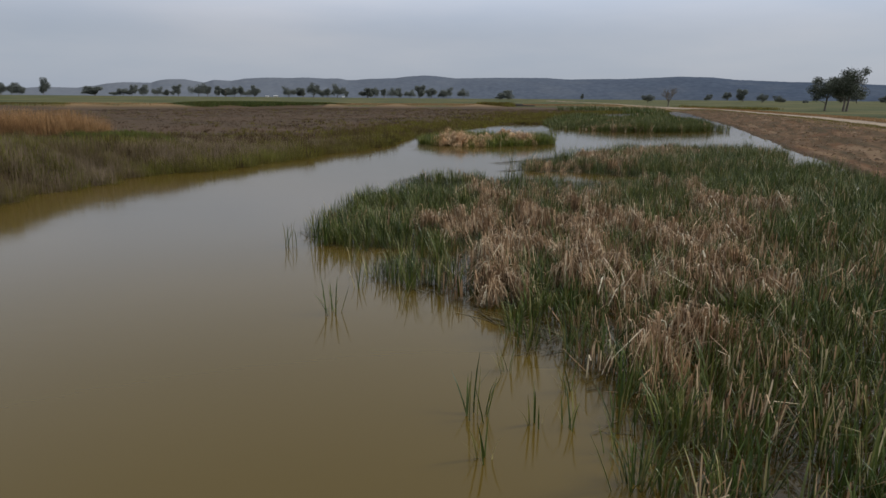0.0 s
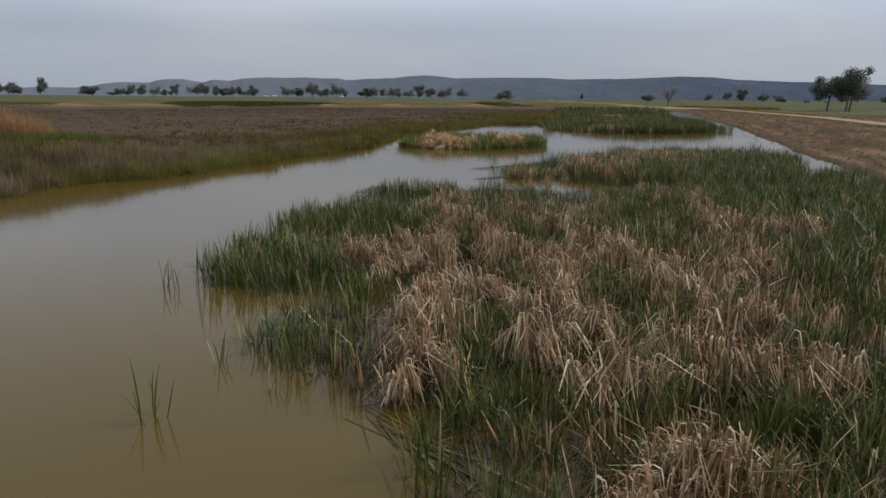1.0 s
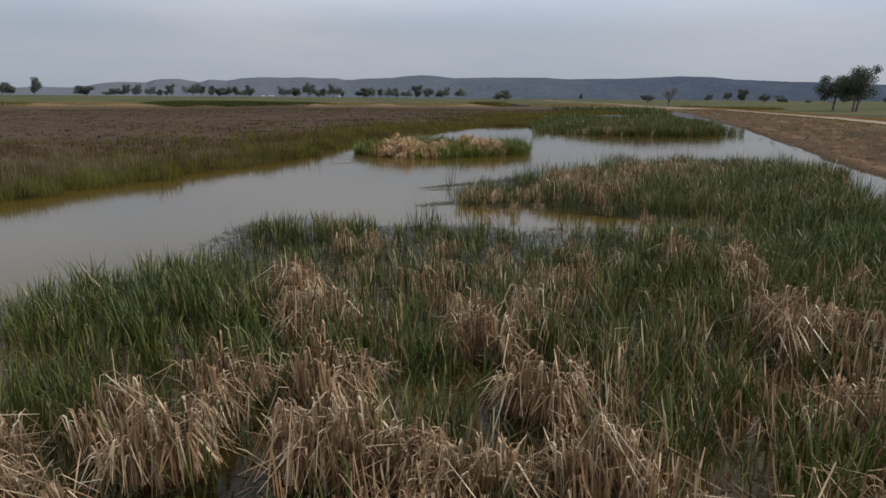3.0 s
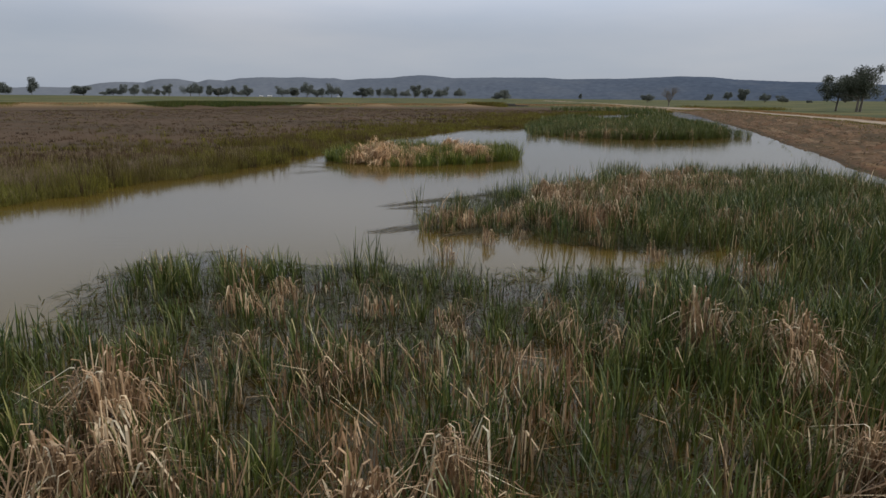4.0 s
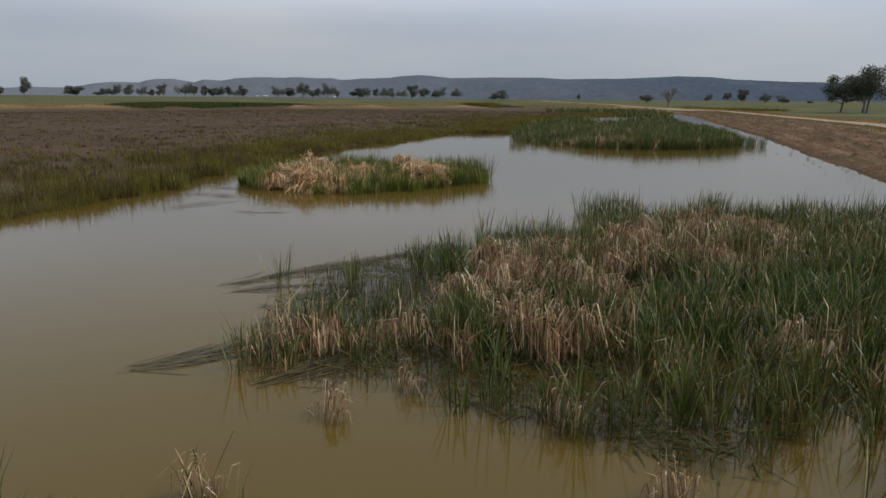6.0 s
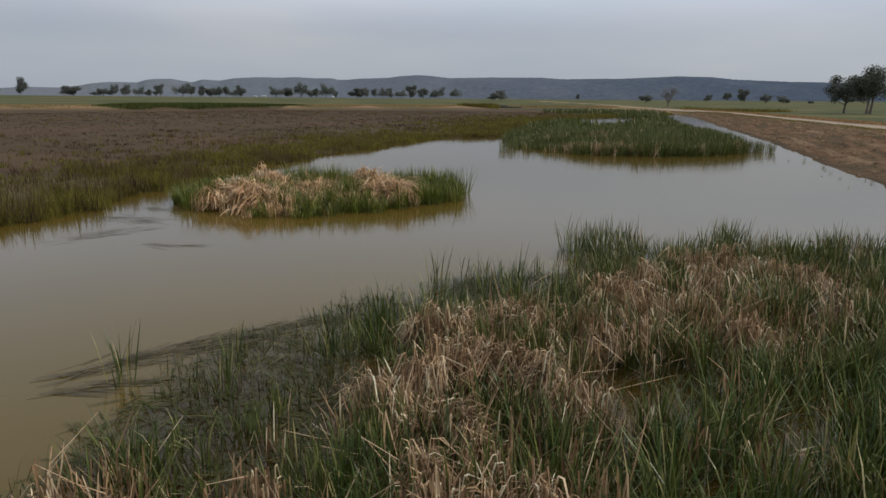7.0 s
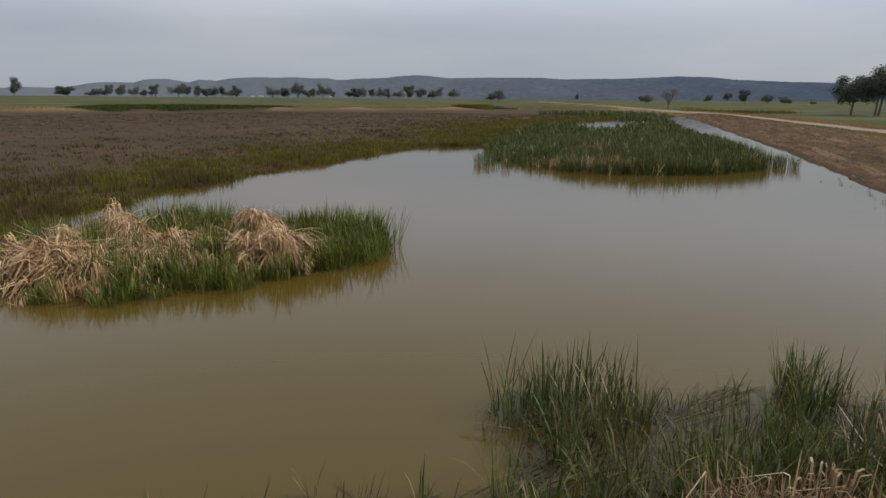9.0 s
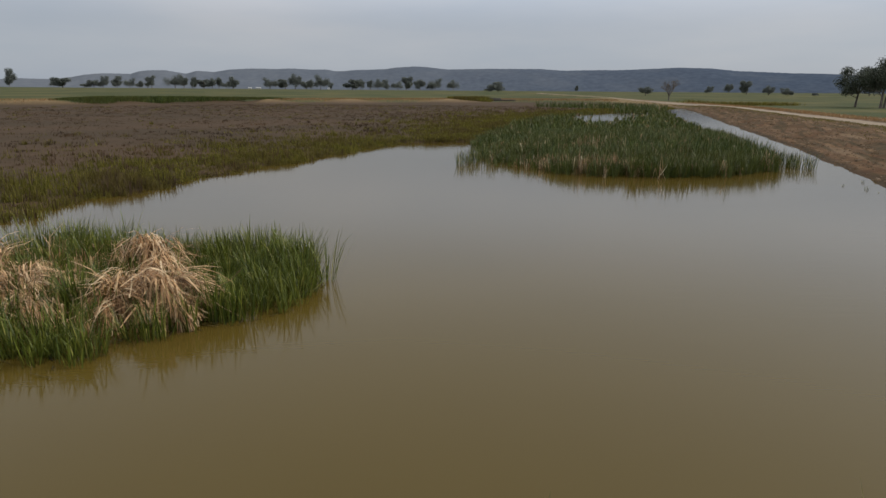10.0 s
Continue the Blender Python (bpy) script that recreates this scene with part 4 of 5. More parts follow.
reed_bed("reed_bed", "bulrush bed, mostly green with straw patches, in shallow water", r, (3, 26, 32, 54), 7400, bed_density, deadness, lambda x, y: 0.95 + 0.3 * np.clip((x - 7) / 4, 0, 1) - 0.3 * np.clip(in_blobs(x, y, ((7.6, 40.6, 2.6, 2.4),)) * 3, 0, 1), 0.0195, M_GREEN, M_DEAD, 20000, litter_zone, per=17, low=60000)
reed_bed("reed_bed", "small bulrush islet, green rim round pale dead leaves", r, (-3, 13, 54, 68), 2300, island_reeds,
         lambda x, y: np.clip(in_blobs(x, y, ((3.0, 59.6, 4.0, 4.6), (7.2, 60.2, 1.7, 2.4))) * 0.8, 0, 0.25), lambda x, y: (1.2 + 0.3 * wiggle(x, y, 1.7, 3.0) + 0.2 * wiggle(x, y, 4.0, 1.0)) * (1 - 0.35 * np.clip((58.0 - y) / 1.6, 0, 1)) + 0.4 * np.clip(in_blobs(x, y, ((4.0, 65.0, 2.6, 2.0),)) * 2, 0, 1), 0.023, M_GREEN_ISLE, M_DEAD_PALE, 7000, island_zone, per=24, low=6000)


def water_weed(r, count):
    """Dark soaked leaves lying at the surface of the shallows, in a broken mat."""
    def keep(x, y):
        zone_w = np.maximum(in_blobs(x, y, EDGE_MAT, 0.3), in_blobs(x, y, DARK_WATER)) + 0.12 * wiggle(x, y, 1.3, 2.0)
        return np.clip(zone_w / 0.2, 0, 1) * np.clip(0.55 + 0.8 * wiggle(x, y, 2.1, 4.0), 0.06, 1) * (1 - np.clip(in_blobs(x, y, OPEN_WATER) / 0.2, 0, 1)) * np.where(y > 47.5, 0.35, 1)
    x, y = scatter(r, count, (-3, 24, 25, 53), keep)
    k = len(x)
    flat = math.pi / 2 + r.normal(0, 0.05, (k, 3))
    ln = r.uniform(0.06, 0.2, (k, 3))
    v, f = blades_arrays(np.stack([x, y, r.uniform(0.002, 0.03, k)], 1), r.uniform(0, 2 * math.pi, k), ln, flat, r.uniform(0.012, 0.03, k), (0.7, 1.0, 1.0, 0.4))
    return tagged(new("water_weed", mesh_from_arrays("water_weed", v, f, M_SOAKED)), "dark soaked weed and leaves matted on the shallow water", "water weed", kind="stuff")


water_weed(np.random.default_rng(52), 60000)

POOLS = ((43.5, 163, 6, 9), (50, 181, 8, 11), (57.5, 200, 9, 14), (83, 226, 6, 12), (93, 252, 8, 16))


def far_density(x, y):
    front = in_blobs(x, y, ((28.6, 97.5, 11.9, 13.6), (20.3, 97.4, 3.2, 6.0), (67, 250, 21, 15)))
    inner = np.where(y > 97, np.minimum(bank(y) - 4.6 - 0.03 * (y - 97) - x, x - np.maximum(shore(y) - 1.0, np.where(y < 114, 17.5 + 1.6 * wiggle(y, x * 0.3, 0.9), 0.0))) / 6, -1)
    d = np.clip((np.maximum(front, inner) + 0.05 * wiggle(x, y, 0.7)) / np.where((x < 22) & (y < 112), 0.4, 0.1), 0, 1)
    hole = np.clip(in_blobs(x, y, POOLS) / 0.1, 0, 1)
    near = np.where(y < 125, 1.0, np.where(y < 170, 0.55, 0.3))
    return d * (1 - hole) * near


reed_bed("reed_bed", "large green bulrush bed filling the far end of the pond", r, (10, 48, 82, 125), 20000, far_density,
         lambda x, y: np.clip(in_blobs(x, y, ((22.0, 89.6, 2.6, 2.4), (25.4, 87.6, 2.6, 2.0), (26, 100, 5, 1.5))) * 1.3, 0.06, 0.55), lambda x, y: (1.72 - 0.4 * np.clip((y - 105) / 15, 0, 1) + 0.3 * wiggle(x, y, 0.55, 4.0) + 0.3 * wiggle(x, y, 1.5, 1.0)) * np.clip((x - 14.5) / 9, 0.35, 1), 0.032, M_GREEN_FAR, M_DEAD, per=11)
reed_bed("reed_bed", "far strip of green bulrushes round small pools", r, (12, 108, 125, 290), 36000, far_density, lambda x, y: 0.03 + 0 * x, lambda x, y: 1.2 + 1.4 * np.clip((y - 195) / 40, 0, 1) + 0.25 * wiggle(x, y, 0.3, 2.0), 0.11, M_GREEN_FAR, M_DEAD, per=6)


def dead_clump(seed, bundles, each, length, tall, mat, mat_skirt, wide_leaf=0.0185, folds=0.55, splays=0.1):
    """A sheaf of dead leaves along a bent line: stalks inside, leaves folded at the top and fanning down to both sides, strays leaning out."""
    rr = np.random.default_rng(seed)
    u = np.linspace(-0.5, 0.5, bundles) + rr.normal(0, 0.05, bundles)
    bx, by = u * length, 0.2 * length * np.sin(u * 4.5 + seed) + rr.normal(0, 0.11, bundles)
    lean_way, lean = rr.uniform(0, 2 * math.pi) + rr.normal(0, 0.7, bundles), np.abs(rr.normal(0.12, 0.14, bundles))
    side = np.where(rr.random(bundles) < 0.5, 0.5, -0.5) * math.pi + u * 1.6 + rr.normal(0, 0.45, bundles)
    top = tall * rr.uniform(0.5, 1.15, bundles) * (1 - 1.0 * u * u)
    k = np.repeat(np.arange(bundles), rr.poisson(each, bundles))
    n = len(k)
    sort = rr.random(n)
    fold, splay = sort < folds, sort > 1 - splays
    base = np.stack([bx[k] + rr.normal(0, 0.07, n), by[k] + rr.normal(0, 0.07, n), np.full(n, -0.04)], 1)
    head = np.where(splay, rr.uniform(0, 2 * math.pi, n), np.where(fold, side[k] + rr.normal(0, 0.4, n), lean_way[k] + rr.normal(0, 0.5, n)))
    a0 = np.where(splay, rr.uniform(0.4, 1.1, n), np.where(fold, np.abs(rr.normal(0.1, 0.1, n)), lean[k] + np.abs(rr.normal(0, 0.08, n))))
    drop = np.where(rr.random(n) < 0.3, rr.uniform(1.8, 2.4, n), rr.uniform(2.35, 2.95, n))
    bend = rr.normal(0, 0.05, n) + (rr.random(n) < 0.35) * rr.uniform(0.3, 1.4, n)
    ang = np.where(fold[:, None], np.stack([a0, a0 + 0.1, a0 + 1.3, drop], 1), np.stack([a0, a0 + 0.03, a0 + 0.06, a0 + 0.06 + bend], 1))
    h = top[k] * np.where(fold, rr.uniform(0.7, 1.08, n), np.where(splay, rr.uniform(0.6, 1.0, n), rr.uniform(0.45, 0.95, n)))
    ln = h[:, None] * np.where(fold[:, None], np.stack([np.full(n, 0.48), np.full(n, 0.42), rr.uniform(0.05, 0.12, n), rr.uniform(0.45, 0.95, n)], 1), np.stack([np.full(n, 0.36), np.full(n, 0.34), np.full(n, 0.16), rr.uniform(0.04, 0.35, n)], 1))
    wide = wide_leaf * rr.uniform(0.45, 1.4, n)
    meshes = []
    for name, pick, m in (("leaf_skirt", fold | splay, mat_skirt), ("stalk_core", ~(fold | splay), mat)):
        v, f = blades_arrays(base[pick], head[pick], ln[pick], ang[pick], wide[pick], (0.7, 0.9, 1.0, 1.0, 0.35))
        meshes.append(mesh_from_arrays(name, v, f, m))
    return meshes


def straw_heap(seed, bunches, each, radius, tall, mat, wide_leaf=0.03):
    """A slumped heap: bunches of long leaves that rise a little, fold over and comb down over a lumpy mound, with stalks standing in it."""
    rr = np.random.default_rng(seed)
    q, t = np.sqrt(rr.random(bunches)) * 0.85, rr.uniform(0, 2 * math.pi, bunches)
    bx, by = q * np.cos(t) * radius * 1.2, q * np.sin(t) * radius * 0.9
    bz = tall * (1 - 0.7 * q ** 2.2) * rr.uniform(0.45, 1.05, bunches)
    way = np.where(rr.random(bunches) < 0.4, t + rr.normal(0, 0.7, bunches), rr.uniform(0, 2 * math.pi, bunches))
    k = np.repeat(np.arange(bunches), rr.poisson(each, bunches))
    n = len(k)
    base = np.stack([bx[k] + rr.normal(0, 0.07, n), by[k] + rr.normal(0, 0.07, n), np.maximum(bz[k] - rr.uniform(0.05, 0.3, n), 0.0)], 1)
    head = way[k] + rr.normal(0, 0.42, n)
    a0 = rr.uniform(0.5, 1.35, n)
    a1 = a0 + rr.uniform(0.4, 1.0, n)
    a2 = np.minimum(a1 + rr.uniform(0.2, 1.0, n), 2.85)
    ang = np.stack([a0, a1, a2, np.minimum(a2 + rr.normal(0.1, 0.3, n), 2.95)], 1)
    ln = rr.uniform(0.55, 1.05, n)[:, None] * tall * np.array([0.22, 0.2, 0.34, 0.32])[None]
    v, f = blades_arrays(base, head, ln, ang, wide_leaf * rr.uniform(0.5, 1.35, n), (0.7, 1.0, 1.0, 0.9, 0.45))
    skirt = mesh_from_arrays("leaf_skirt", v, f, mat)
    k = bunches * 4
    q, t = np.sqrt(rr.random(k)) * 0.9, rr.uniform(0, 2 * math.pi, k)
    a0 = np.abs(rr.normal(0.12, 0.2, k))
    v, f = blades_arrays(np.stack([q * np.cos(t) * radius * 1.2, q * np.sin(t) * radius * 0.9, np.full(k, -0.04)], 1), rr.uniform(0, 2 * math.pi, k), (tall * (0.9 - 0.5 * q) * rr.uniform(0.6, 1.0, k))[:, None] * np.array([0.5, 0.4, 0.2])[None],
                         np.stack([a0, a0 + 0.06, a0 + np.abs(rr.normal(0.5, 0.7, k))], 1), wide_leaf * rr.uniform(0.5, 1.0, k), (0.8, 1.0, 0.9, 0.4))
    return [skirt, mesh_from_arrays("stalk_core", v, f, mat)]


def place_clump(meshes, m, label, group):
    thing = new("dead_reed_clump")
    thing.matrix_basis = m
    part("leaf_skirt", meshes[0], thing, "folded straw leaves hanging down")["kind"] = "stuff"
    part("stalk_core", meshes[1], thing, "broken stalks standing out of the heap")["kind"] = "stuff"
    return tagged(thing, label, "reed clump", group)


CLUMP_MESHES = [dead_clump(40 + i, 8 + 2 * i, 23, 0.5 + 0.15 * i, 0.98 + 0.06 * (i % 3), M_DEAD, M_STRAW, wide_leaf=0.021, folds=0.5 + 0.05 * (i % 3), splays=0.14) for i in range(8)]
PALE_MESHES = [straw_heap(60 + i, 24 + 3 * i, 16, 0.8 + 0.08 * i, 1.0 + 0.08 * (i % 2), M_DEAD_PALE) for i in range(5)]
SMALL_MESHES = [dead_clump(140 + i, 3 + i, 10, 0.2 + 0.1 * i, 0.7, M_DEAD, M_DEAD, wide_leaf=0.017, folds=0.58, splays=0.25) for i in range(4)]
rc = random.Random(8)
for k, (x, y) in enumerate(FRONT_CLUMPS + MID_CLUMPS + BACK_CLUMPS):
    small = 28 < y < 36.5 or (y > 25 and x < 9)
    s = rc.uniform(0.75, 1.05) if small else rc.uniform(0.8, 1.08)
    place_clump(SMALL_MESHES[rc.randrange(4)] if small else CLUMP_MESHES[rc.randrange(1, 7)],
                pose(x, y, 0, rc.uniform(-5, 5), rc.uniform(-5, 5), rc.uniform(0, 360)) @ Matrix.Diagonal((s, s, min(s, 1.05), 1)),
                "collapsed stand of straw-brown dead bulrush leaves among the reeds", "dead reed clumps")
ISLE_HEAPS = ((2.3, 58.1, 1.05), (1.2, 58.5, 0.95), (3.4, 57.7, 0.7), (2.9, 59.2, 0.65), (0.0, 59.2, 0.55), (1.0, 61.2, 0.65), (1.6, 63.6, 1.05), (2.5, 62.0, 0.8), (3.6, 60.2, 0.5), (5.2, 58.9, 0.75), (4.7, 60.2, 0.75), (4.0, 61.8, 0.55),
              (4.7, 64.0, 0.6), (6.6, 62.6, 0.95), (7.3, 61.3, 1.0), (7.8, 59.8, 0.95), (6.9, 60.1, 0.65), (8.5, 59.3, 0.5))
for x, y, s in ISLE_HEAPS:
    place_clump(PALE_MESHES[rc.randrange(5)],
                pose(x, y, 0, rc.uniform(-9, 9), rc.uniform(-9, 9), rc.uniform(0, 360)) @ Matrix.Diagonal((s * 1.08, s * 1.08, (0.4 + 0.72 * s) * rc.uniform(0.9, 1.12), 1)),
                "pale straw heap of dead bulrush leaves on the islet", "dead clumps on the islet")


def reed_tuft(seed, count, radius, tall):
    rr = np.random.default_rng(seed)
    q, t = np.sqrt(rr.random(count)) * radius, rr.uniform(0, 2 * math.pi, count)
    v, f = green_blades(rr, q * np.cos(t), q * np.sin(t), np.full(count, -0.15), tall * rr.uniform(0.55, 1.1, count) + 0.15, 0.02 * rr.uniform(0.7, 1.2, count), 12)
    return mesh_from_arrays("reed_tuft", v, f, M_GREEN)


TUFTS = [reed_tuft(90 + i, (7, 12, 22)[i], (0.1, 0.16, 0.3)[i], (0.55, 0.75, 1.05)[i]) for i in range(3)]
NEAR_TUFTS = ((-1.9, 11.6, 1), (-0.6, 12.4, 0), (-1.6, 13.3, 0), (-3.9, 17.2, 1), (0.6, 6.5, 0), (0.6, 7.5, 1), (1.3, 7.3, 0), (1.7, 7.2, 0), (2.3, 6, 1),
              (1.1, 8.9, 0), (-2.0, 15.6, 0), (-3.2, 17.4, 2), (-2.7, 18.2, 2), (1.9, 8.2, 0), (2.2, 9.3, 1), (1.6, 9.8, 0), (2.4, 7.2, 1), (2.1, 6.6, 0),
              (-0.4, 14.2, 1), (0.2, 13.6, 1))
BACK_TUFTS = ((5.7, 33.35, 0), (8.6, 32.4, 0), (7.4, 31.2, 0), (6.3, 33.1, 0), (8.0, 32.0, 0), (7.9, 42.2, 2), (4.8, 41.2, 2), (14.2, 50.7, 1), (15.1, 51.0, 2), (14.6, 50.9, 2), (15.7, 50.8, 2), (17.6, 51.1, 0), (17.9, 51.2, 0), (18.7, 51.0, 2), (19.1, 50.8, 2), (19.7, 51.1, 0), (11.1, 48.2, 0),
              (12.5, 48.2, 0), (9.8, 46.8, 2), (10.6, 47.4, 1))
for x, y, k in NEAR_TUFTS + BACK_TUFTS:
    ob = new("reed_tuft", TUFTS[k])
    ob.matrix_basis = pose(x, y, 0, 0, 0, rc.uniform(0, 360))
    tagged(ob, "thin green bulrush tuft standing alone in open water", "reed tuft", "lone reed tufts")
for k in range(26):
    x = 16.2 + (k % 9) * 0.4 if k < 12 else 38.8 + (k % 7) * 0.3
    y = 92.0 + rc.uniform(-1.5, 1.5) if k < 12 else 91.5 + rc.uniform(-2.0, 3)
    ob = new("reed_tuft", TUFTS[2])
    ob.matrix_basis = pose(x, y, 0, 0, 0, rc.uniform(0, 360)) @ Matrix.Diagonal((1.4, 1.4, 1.05, 1))
    tagged(ob, "green bulrush tuft at the rim of the far bed", "reed tuft", "rim tufts")


for k in range(14):
    y = 66 + 1.3 * k + rc.uniform(-0.5, 0.5)
    ob = new("reed_tuft", TUFTS[k % 2])
    ob.matrix_basis = pose(float(bank(y)) - rc.uniform(0.5, 2.4), y, 0, 0, 0, rc.uniform(0, 360)) @ Matrix.Diagonal((0.6, 0.6, rc.uniform(0.18, 0.32), 1))
    tagged(ob, "short green sprig standing in the shallows by the earth bank", "reed tuft", "sprigs along the bank")


# ---- floating stems ----
def stem_raft(x0, y0, x1, y1, count, seed, wide):
    rr = np.random.default_rng(seed)
    u = rr.random(count)
    base = np.stack([x0 + (x1 - x0) * u + rr.normal(0, wide, count), y0 + (y1 - y0) * u + rr.normal(0, wide, count), np.full(count, 0.006) + rr.random(count) * 0.02], 1)
    head = math.atan2(y1 - y0, x1 - x0) + rr.normal(0, 0.22, count)
    ln = np.stack([rr.uniform(0.15, 0.4, count) for _ in range(3)], 1)
    ang = math.pi / 2 + rr.normal(0, 0.015, (count, 3))
    v, f = blades_arrays(base, head, ln, ang, rr.uniform(0.012, 0.03, count), (0.7, 1, 1, 0.4))
    return tagged(new("floating_stems", mesh_from_arrays("floating_stems", v, f, M_RAFT)), "dark soaked reed stems afloat on the muddy water", "floating stems", "floating stem rafts", "stuff")


for k, (x0, y0, x1, y1, c, w) in enumerate(((3.6, 36.6, 5.0, 37.3, 26, 0.1), (3.7, 40.9, 4.9, 41.2, 30, 0.1), (-2.6, 51.5, -0.4, 53.6, 40, 0.3), (-3.2, 56.2, -0.6, 55.2, 50, 0.35), (-2.2, 58.2, -1.0, 57.6, 30, 0.3),
                                            (0.6, 51.4, 2.3, 51.1, 22, 0.12), (3.4, 41.2, 6.6, 43.5, 120, 0.16), (4.5, 42.2, 7.2, 44.2, 110, 0.14), (7.0, 44.2, 9.8, 45.0, 80, 0.16),
                                            (3.4, 36.6, 5.0, 37.7, 34, 0.12), (5.5, 36.0, 6.6, 36.9, 40, 0.12), (13.2, 48.0, 14.6, 48.9, 70, 0.15), (16.3, 50.2, 17.6, 51.1, 40, 0.1), (9.6, 46.0, 12.6, 47.8, 80, 0.2), (0.6, 11.9, 1.6, 10.6, 30, 0.15))):
    stem_raft(x0, y0, x1, y1, c, 200 + k, w)


# ---- marsh plants ----
def low_plants(name, label, r, x, y, tall, width, mat, spread, flat=0.0):
    n = len(x)
    ang = np.clip(np.abs(r.normal(0, spread, n)) + flat, 0, 1.5)[:, None]
    v, f = blades_arrays(np.stack([x, y, height(x, y) - 0.05], 1), r.uniform(0, 2 * math.pi, n), tall[:, None], ang, width, (1.0, 0.3))
    return tagged(new(name, mesh_from_arrays(name, v, f, mat)), label, "marsh plants", kind="stuff")


def marsh_points(r, bushes, each, reach):
    """Low bushes of blades: bush of each blade, place, distance from the shore, and height within the bush."""
    y = r.uniform(6, 265, bushes)
    d = np.where(r.random(bushes) < 0.45, r.exponential(5.0, bushes), r.uniform(0, reach, bushes)) - 0.9
    x = shore(y) - d
    keep = (d < reach) & (far_density(x, y) < 0.05) & (y < levee(x) - 3)
    x, y, d = x[keep], y[keep], d[keep]
    size = r.uniform(0.25, 0.75, len(x)) * (1 + 0.012 * np.clip(y - 40, 0, 200))
    k = np.repeat(np.arange(len(x)), each)
    q, t = np.abs(r.normal(0, 0.6, len(k))), r.uniform(0, 2 * math.pi, len(k))
    return k, x[k] + q * size[k] * np.cos(t), y[k] + q * size[k] * np.sin(t), d[k], np.exp(-q * q), x, y, d


r = np.random.default_rng(33)
bush, x, y, d, dome, cx, cy, cd = marsh_points(r, 24000, 17, 140)
tone = 0.5 + 0.5 * wiggle(cx, cy, 0.22, 1.0) + 0.3 * wiggle(cx, cy, 0.7, 2.0)
rim = np.clip(1 - cd / (6.5 + 3.0 * wiggle(cx, cy * 0.5, 0.3)), 0, 1)
is_green = (r.random(len(cx)) < np.clip(1.1 * rim + 0.8 * np.clip(tone - 0.85, 0, 1) + 0.5 * np.clip(1 - cd / 30, 0, 1) * np.clip((cy - 50) / 20, 0.3, 1)
                                        + 1.6 * np.clip(wiggle(cx, cy, 0.11, 6.0) - 0.15, 0, 1) * np.clip(1 - cd / 40, 0, 1) + 2.0 * np.clip(wiggle(cx, cy, 0.36, 2.5) - 0.3, 0, 1) * np.clip(1 - cd / 30, 0.1, 1)
                                        + 0.8 * np.clip(1 - cd / 14, 0, 1) * np.clip((cy - 74) / 20, 0, 1) + 0.04, 0, 0.9))[bush]
far_w = 1 + 0.034 * np.clip(y - 25, 0, 200) + 0.012 * np.clip(d, 0, 90)
wv = 0.019 * far_w
lump = (0.8 + 0.55 * wiggle(x, y, 0.5, 5.0)) * (0.45 + 0.8 * dome)
b = ~is_green
low_plants("marsh_weeds", "brown dry weeds covering the marsh flat", r, x[b], y[b], ((0.32 - 0.13 * np.clip((d - 8) / 8, 0, 1) + 0.5 * np.clip(1 - d / 9, 0, 1) * np.clip((100 - y) / 30, 0, 1)) * lump * r.uniform(0.5, 1.25, len(x)))[b] + 0.07, (wv * r.uniform(0.6, 1.3, len(x)))[b], M_WEED, 0.7, (0.7 * np.clip((d - 14) / 30, 0, 1))[b])
g = is_green
low_plants("marsh_grass", "olive green grass along the pond edge", r, x[g], y[g], ((0.36 + 0.3 * np.clip((86 - y) / 24, 0, 1) * np.clip(1 - d / 9, 0, 1)) * lump * r.uniform(0.5, 1.2, len(x)))[g] + 0.06, (wv * r.uniform(0.6, 1.2, len(x)))[g], M_GRASS, 0.6, (0.5 * np.clip((d - 14) / 30, 0, 1))[g])

# dense scrub on the slope of the shore mound
by = 22 + 44 * r.random(150000) ** 1.25
bd = np.where(r.random(len(by)) < 0.55, r.uniform(-0.6, 4.5, len(by)), r.uniform(2, 15, len(by)))
bx = shore(by) - bd
olive = np.clip(0.25 + 0.9 * np.clip(1 - bd / 1.6, 0, 1) * (by > 33) + 0.8 * np.clip((bd - np.interp(by, (30, 38, 46), (2.6, 4.5, 9.0))) / 2, 0, 1) * (by < 46) + 0.35 * wiggle(bx, by, 0.8, 4.0), 0.05, 0.95)
pick = r.random(len(by)) < olive
bh = (0.55 + 0.2 * np.clip((50 - by) / 14, 0, 1)) * np.clip(1.3 - 0.11 * bd, 0.22, 1.2) * np.clip(1.2 - (by - 44) / 40, 0.5, 1) * (0.8 + 0.35 * wiggle(bx, by, 1.3, 2.0)) * r.uniform(0.4, 1.15, len(by)) + 0.05
low_plants("bank_scrub", "grey-brown matted scrub leaning over the pond edge", r, bx[~pick], by[~pick], bh[~pick] * 1.1, 0.022 * r.uniform(0.6, 1.4, (~pick).sum()), M_SCRUB, 1.15)
low_plants("bank_grass", "olive green grass and herbs on the shore mound", r, bx[pick], by[pick], bh[pick], 0.024 * r.uniform(0.6, 1.3, pick.sum()), M_BANK_GRASS, 1.1)

# tan stand of tall grass on the shore mound
tx, tyy = scatter(r, 130000, (-44, -20, 36, 52), lambda x, y: np.clip((in_blobs(x, y, ((-27.5, 43.4, 4.6, 2.8), (-33.5, 41.5, 7, 4.6), (-24.4, 44.6, 2.4, 1.9))) + 0.08 * wiggle(x, y, 1.2)) / 0.15, 0, 1))
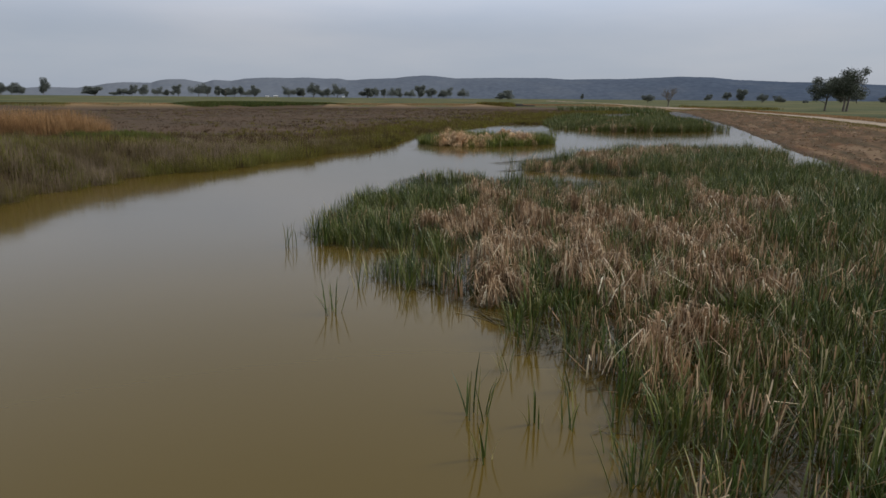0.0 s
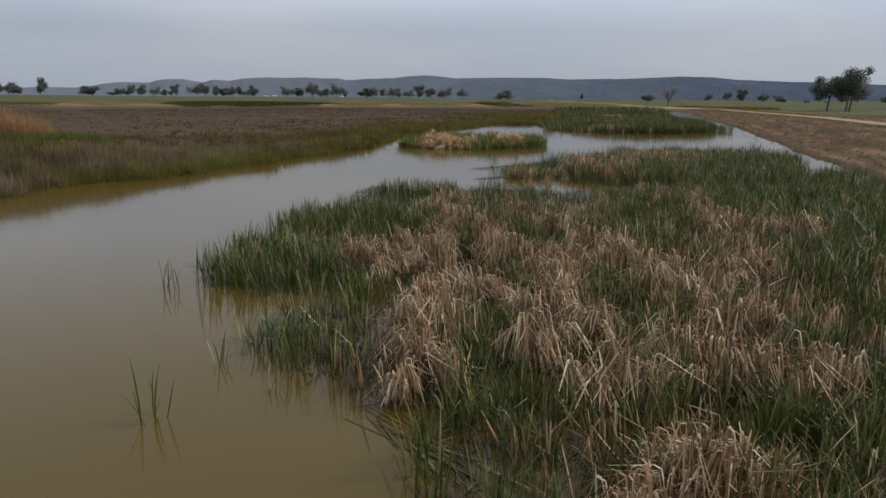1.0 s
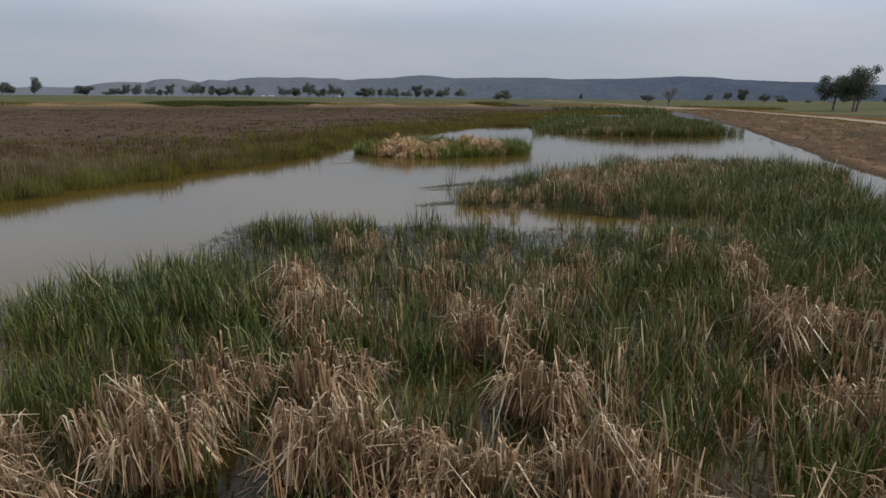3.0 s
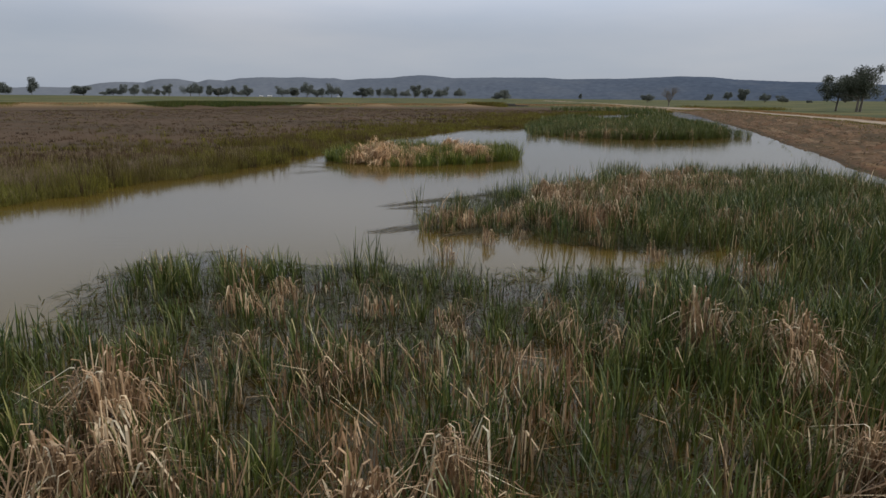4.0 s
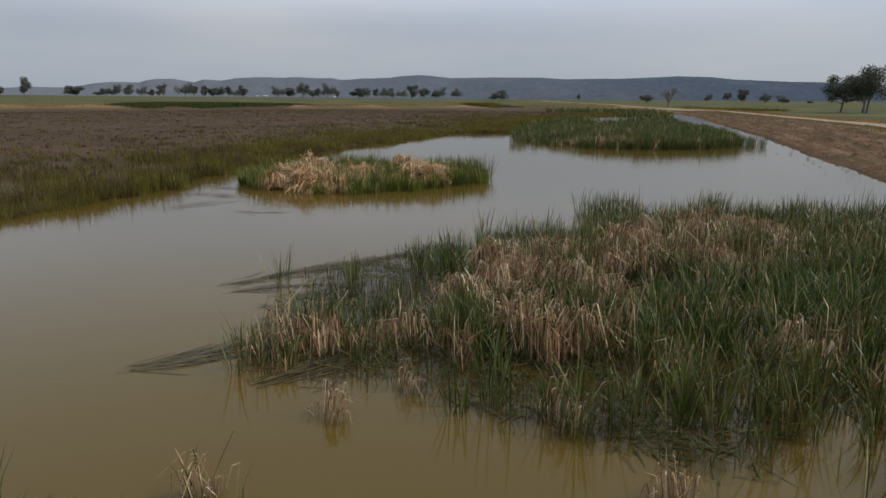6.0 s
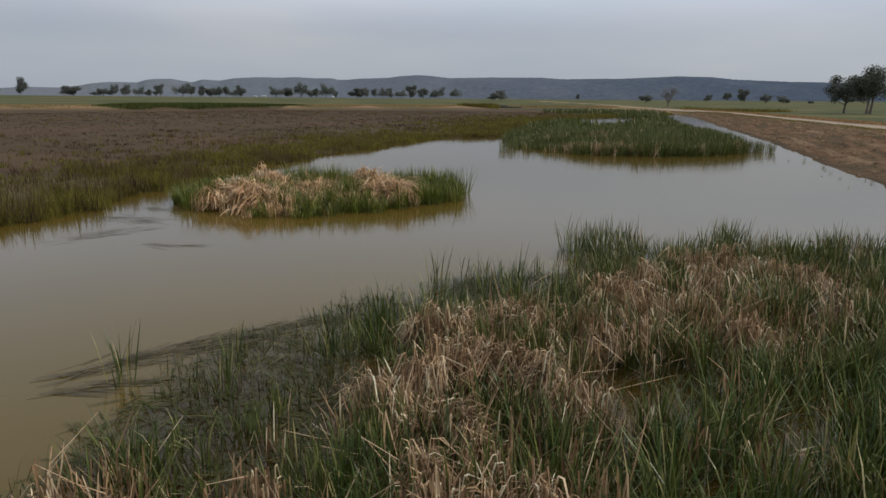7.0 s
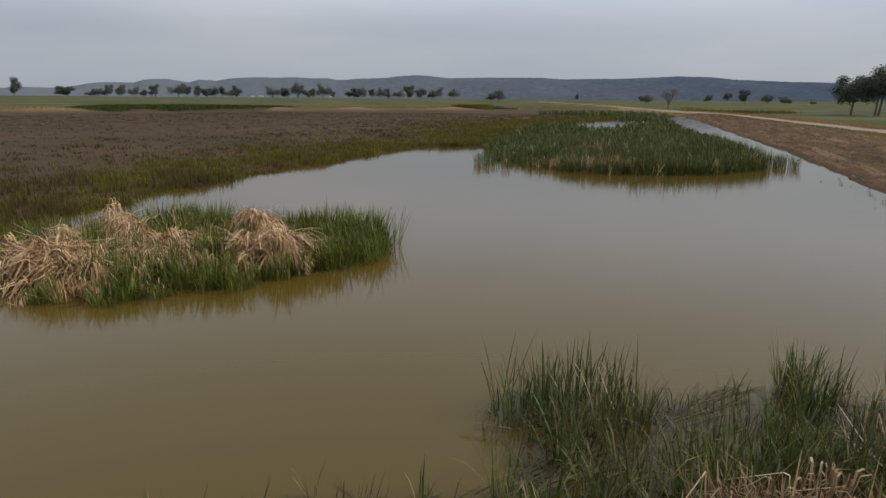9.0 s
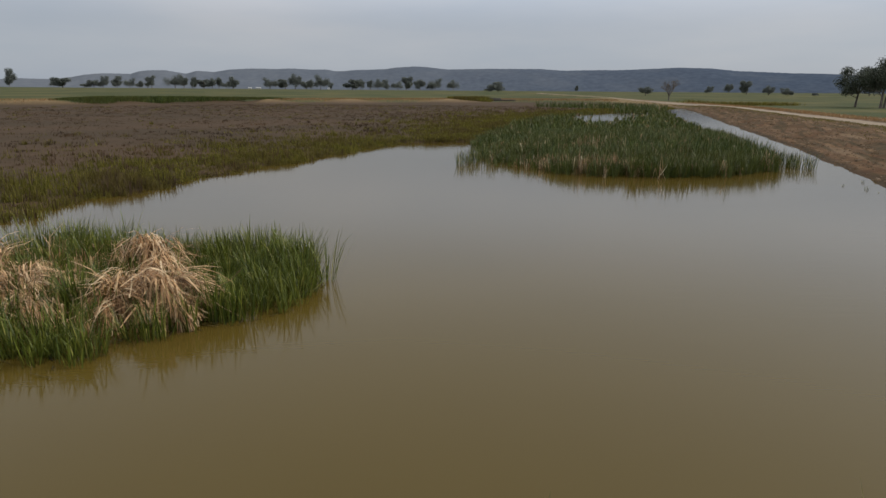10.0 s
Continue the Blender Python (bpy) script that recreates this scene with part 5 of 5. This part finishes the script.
low_plants("tall_grass", "stand of tall dry tan grass on the shore mound", r, tx, tyy, 2.1 * r.uniform(0.5, 1.1, len(tx)) * (0.85 + 0.2 * wiggle(tx, tyy, 0.9, 3.0)) * np.clip(0.6 + 0.16 * (-22.5 - tx), 0.5, 1.0), 0.019 * r.uniform(0.6, 1.2, len(tx)), M_TAN, 0.55)
# green herbs at the foot of the tan grass
hx, hy = scatter(r, 60000, (-28, -15, 38, 49), lambda x, y: np.clip((in_blobs(x, y, ((-22.3, 43.6, 3.6, 2.6), (-19.4, 42.4, 3.0, 1.8))) + 0.15 * wiggle(x, y, 1.0)) / 0.4, 0, 1))
low_plants("bank_grass", "fresh green herbs at the foot of the tall tan grass", r, hx, hy, 0.55 * r.uniform(0.4, 1.1, len(hx)) * (0.85 + 0.3 * wiggle(hx, hy, 1.6, 2.0)), 0.026 * r.uniform(0.6, 1.2, len(hx)), M_HERBS, 0.9)
# dark green strip on the back levee
sx = r.uniform(-96, -38, 24000)
end = np.clip((sx + 96) / 12, 0.08, 1) * np.clip((-38 - sx) / 30, 0.05, 1)
sy = levee(sx) + r.normal(-1.0, 3.0, len(sx)) * end
low_plants("tall_sedge", "dark green strip of tall sedge on the back levee", r, sx, sy, 1.15 * end ** 0.5 * r.uniform(0.6, 1.1, len(sx)), 0.16 * r.uniform(0.6, 1.2, len(sx)), M_GREEN_FAR, 0.3)
sx = np.concatenate([r.uniform(-124, -94, 1800), r.uniform(-44, 100, 14000)])
sy = levee(sx) + r.normal(0, 3.0, len(sx))
low_plants("tall_grass", "dry tan grass along the back levee", r, sx, sy, 0.45 * r.uniform(0.5, 1.1, len(sx)), 0.14 * r.uniform(0.6, 1.2, len(sx)), M_TAN, 0.4)
sx = r.uniform(-240, -122, 14000)
sy = levee(sx) + r.normal(-1.0, 2.6, len(sx))
low_plants("tall_sedge", "olive green strip of sedge on the back levee", r, sx, sy, 0.4 * r.uniform(0.6, 1.1, len(sx)), 0.16 * r.uniform(0.6, 1.2, len(sx)), M_GRASS, 0.5)
# low mound growth near the logs, and on the levee beyond the track
sx, sy = scatter(r, 9000, (14, 42, 322, 345), lambda x, y: np.clip(in_blobs(x, y, ((30, 335, 11, 9),)) * 3, 0, 1))
low_plants("low_scrub", "low olive scrub on a mound beside the logs", r, sx, sy, 1.5 * r.uniform(0.5, 1.0, len(sx)), 0.3 * r.uniform(0.6, 1.2, len(sx)), M_GRASS, 0.5)
sx, sy = scatter(r, 14000, (90, 190, 290, 330), lambda x, y: np.clip(in_blobs(x, y, ((138, 310, 28, 9),)) * 3, 0, 1))
low_plants("low_scrub", "low green scrub strip beside the far track", r, sx, sy, 1.7 * r.uniform(0.5, 1.0, len(sx)), 0.25 * r.uniform(0.6, 1.2, len(sx)), M_GRASS, 0.5)
yv = r.uniform(30, 300, 18000)
xv = track(yv) + 3.2 + r.exponential(3.0, len(yv))
low_plants("verge_grass", "dry yellow-green verge grass beside the track", r, xv, yv, 0.4 * r.uniform(0.4, 1.1, len(xv)), 0.07 * r.uniform(0.6, 1.2, len(xv)), M_TAN, 0.4)
yv = r.uniform(30, 300, 24000)
xv = track(yv) - 2.4 - r.exponential(2.2, len(yv)) * (1 + 0.6 * wiggle(yv, yv * 0.2, 0.5, 2.0))
low_plants("verge_grass", "thin dry grass on the bare levee slope", r, xv, yv, 0.22 * r.uniform(0.4, 1.1, len(xv)), 0.06 * r.uniform(0.6, 1.2, len(xv)), M_GRASS, 0.7)


# ---- clods on the levee slope ----
def clods(r, count):
    yv = r.uniform(25, 230, count)
    xv = bank(yv) + r.uniform(0.0, 9.5, count)
    s = r.uniform(0.02, 0.07, count) * (1 + (r.random(count) < 0.08) * 1.2)
    z = height(xv, yv)
    corner = np.array([(-1, -1, -0.6), (1, -1, -0.6), (1, 1, -0.6), (-1, 1, -0.6), (-0.6, -0.6, 0.7), (0.7, -0.5, 0.6), (0.6, 0.7, 0.7), (-0.7, 0.6, 0.5)], float)
    jit = corner[None] * r.uniform(0.7, 1.3, (count, 8, 3)) * s[:, None, None]
    jit[:, :, 0] *= r.uniform(0.8, 1.8, count)[:, None]
    v = jit + np.stack([xv, yv, z + 0.2 * s], 1)[:, None, :]
    one = np.array([(0, 1, 5, 4), (1, 2, 6, 5), (2, 3, 7, 6), (3, 0, 4, 7), (4, 5, 6, 7)])
    f = (np.arange(count)[:, None, None] * 8 + one[None]).reshape(-1, 4)
    return tagged(new("earth_clods", mesh_from_arrays("earth_clods", v.reshape(-1, 3), f, M_CLOD)), "crumbled brown clods on the eroded levee slope", "earth clods", kind="stuff")


clods(np.random.default_rng(44), 6000)
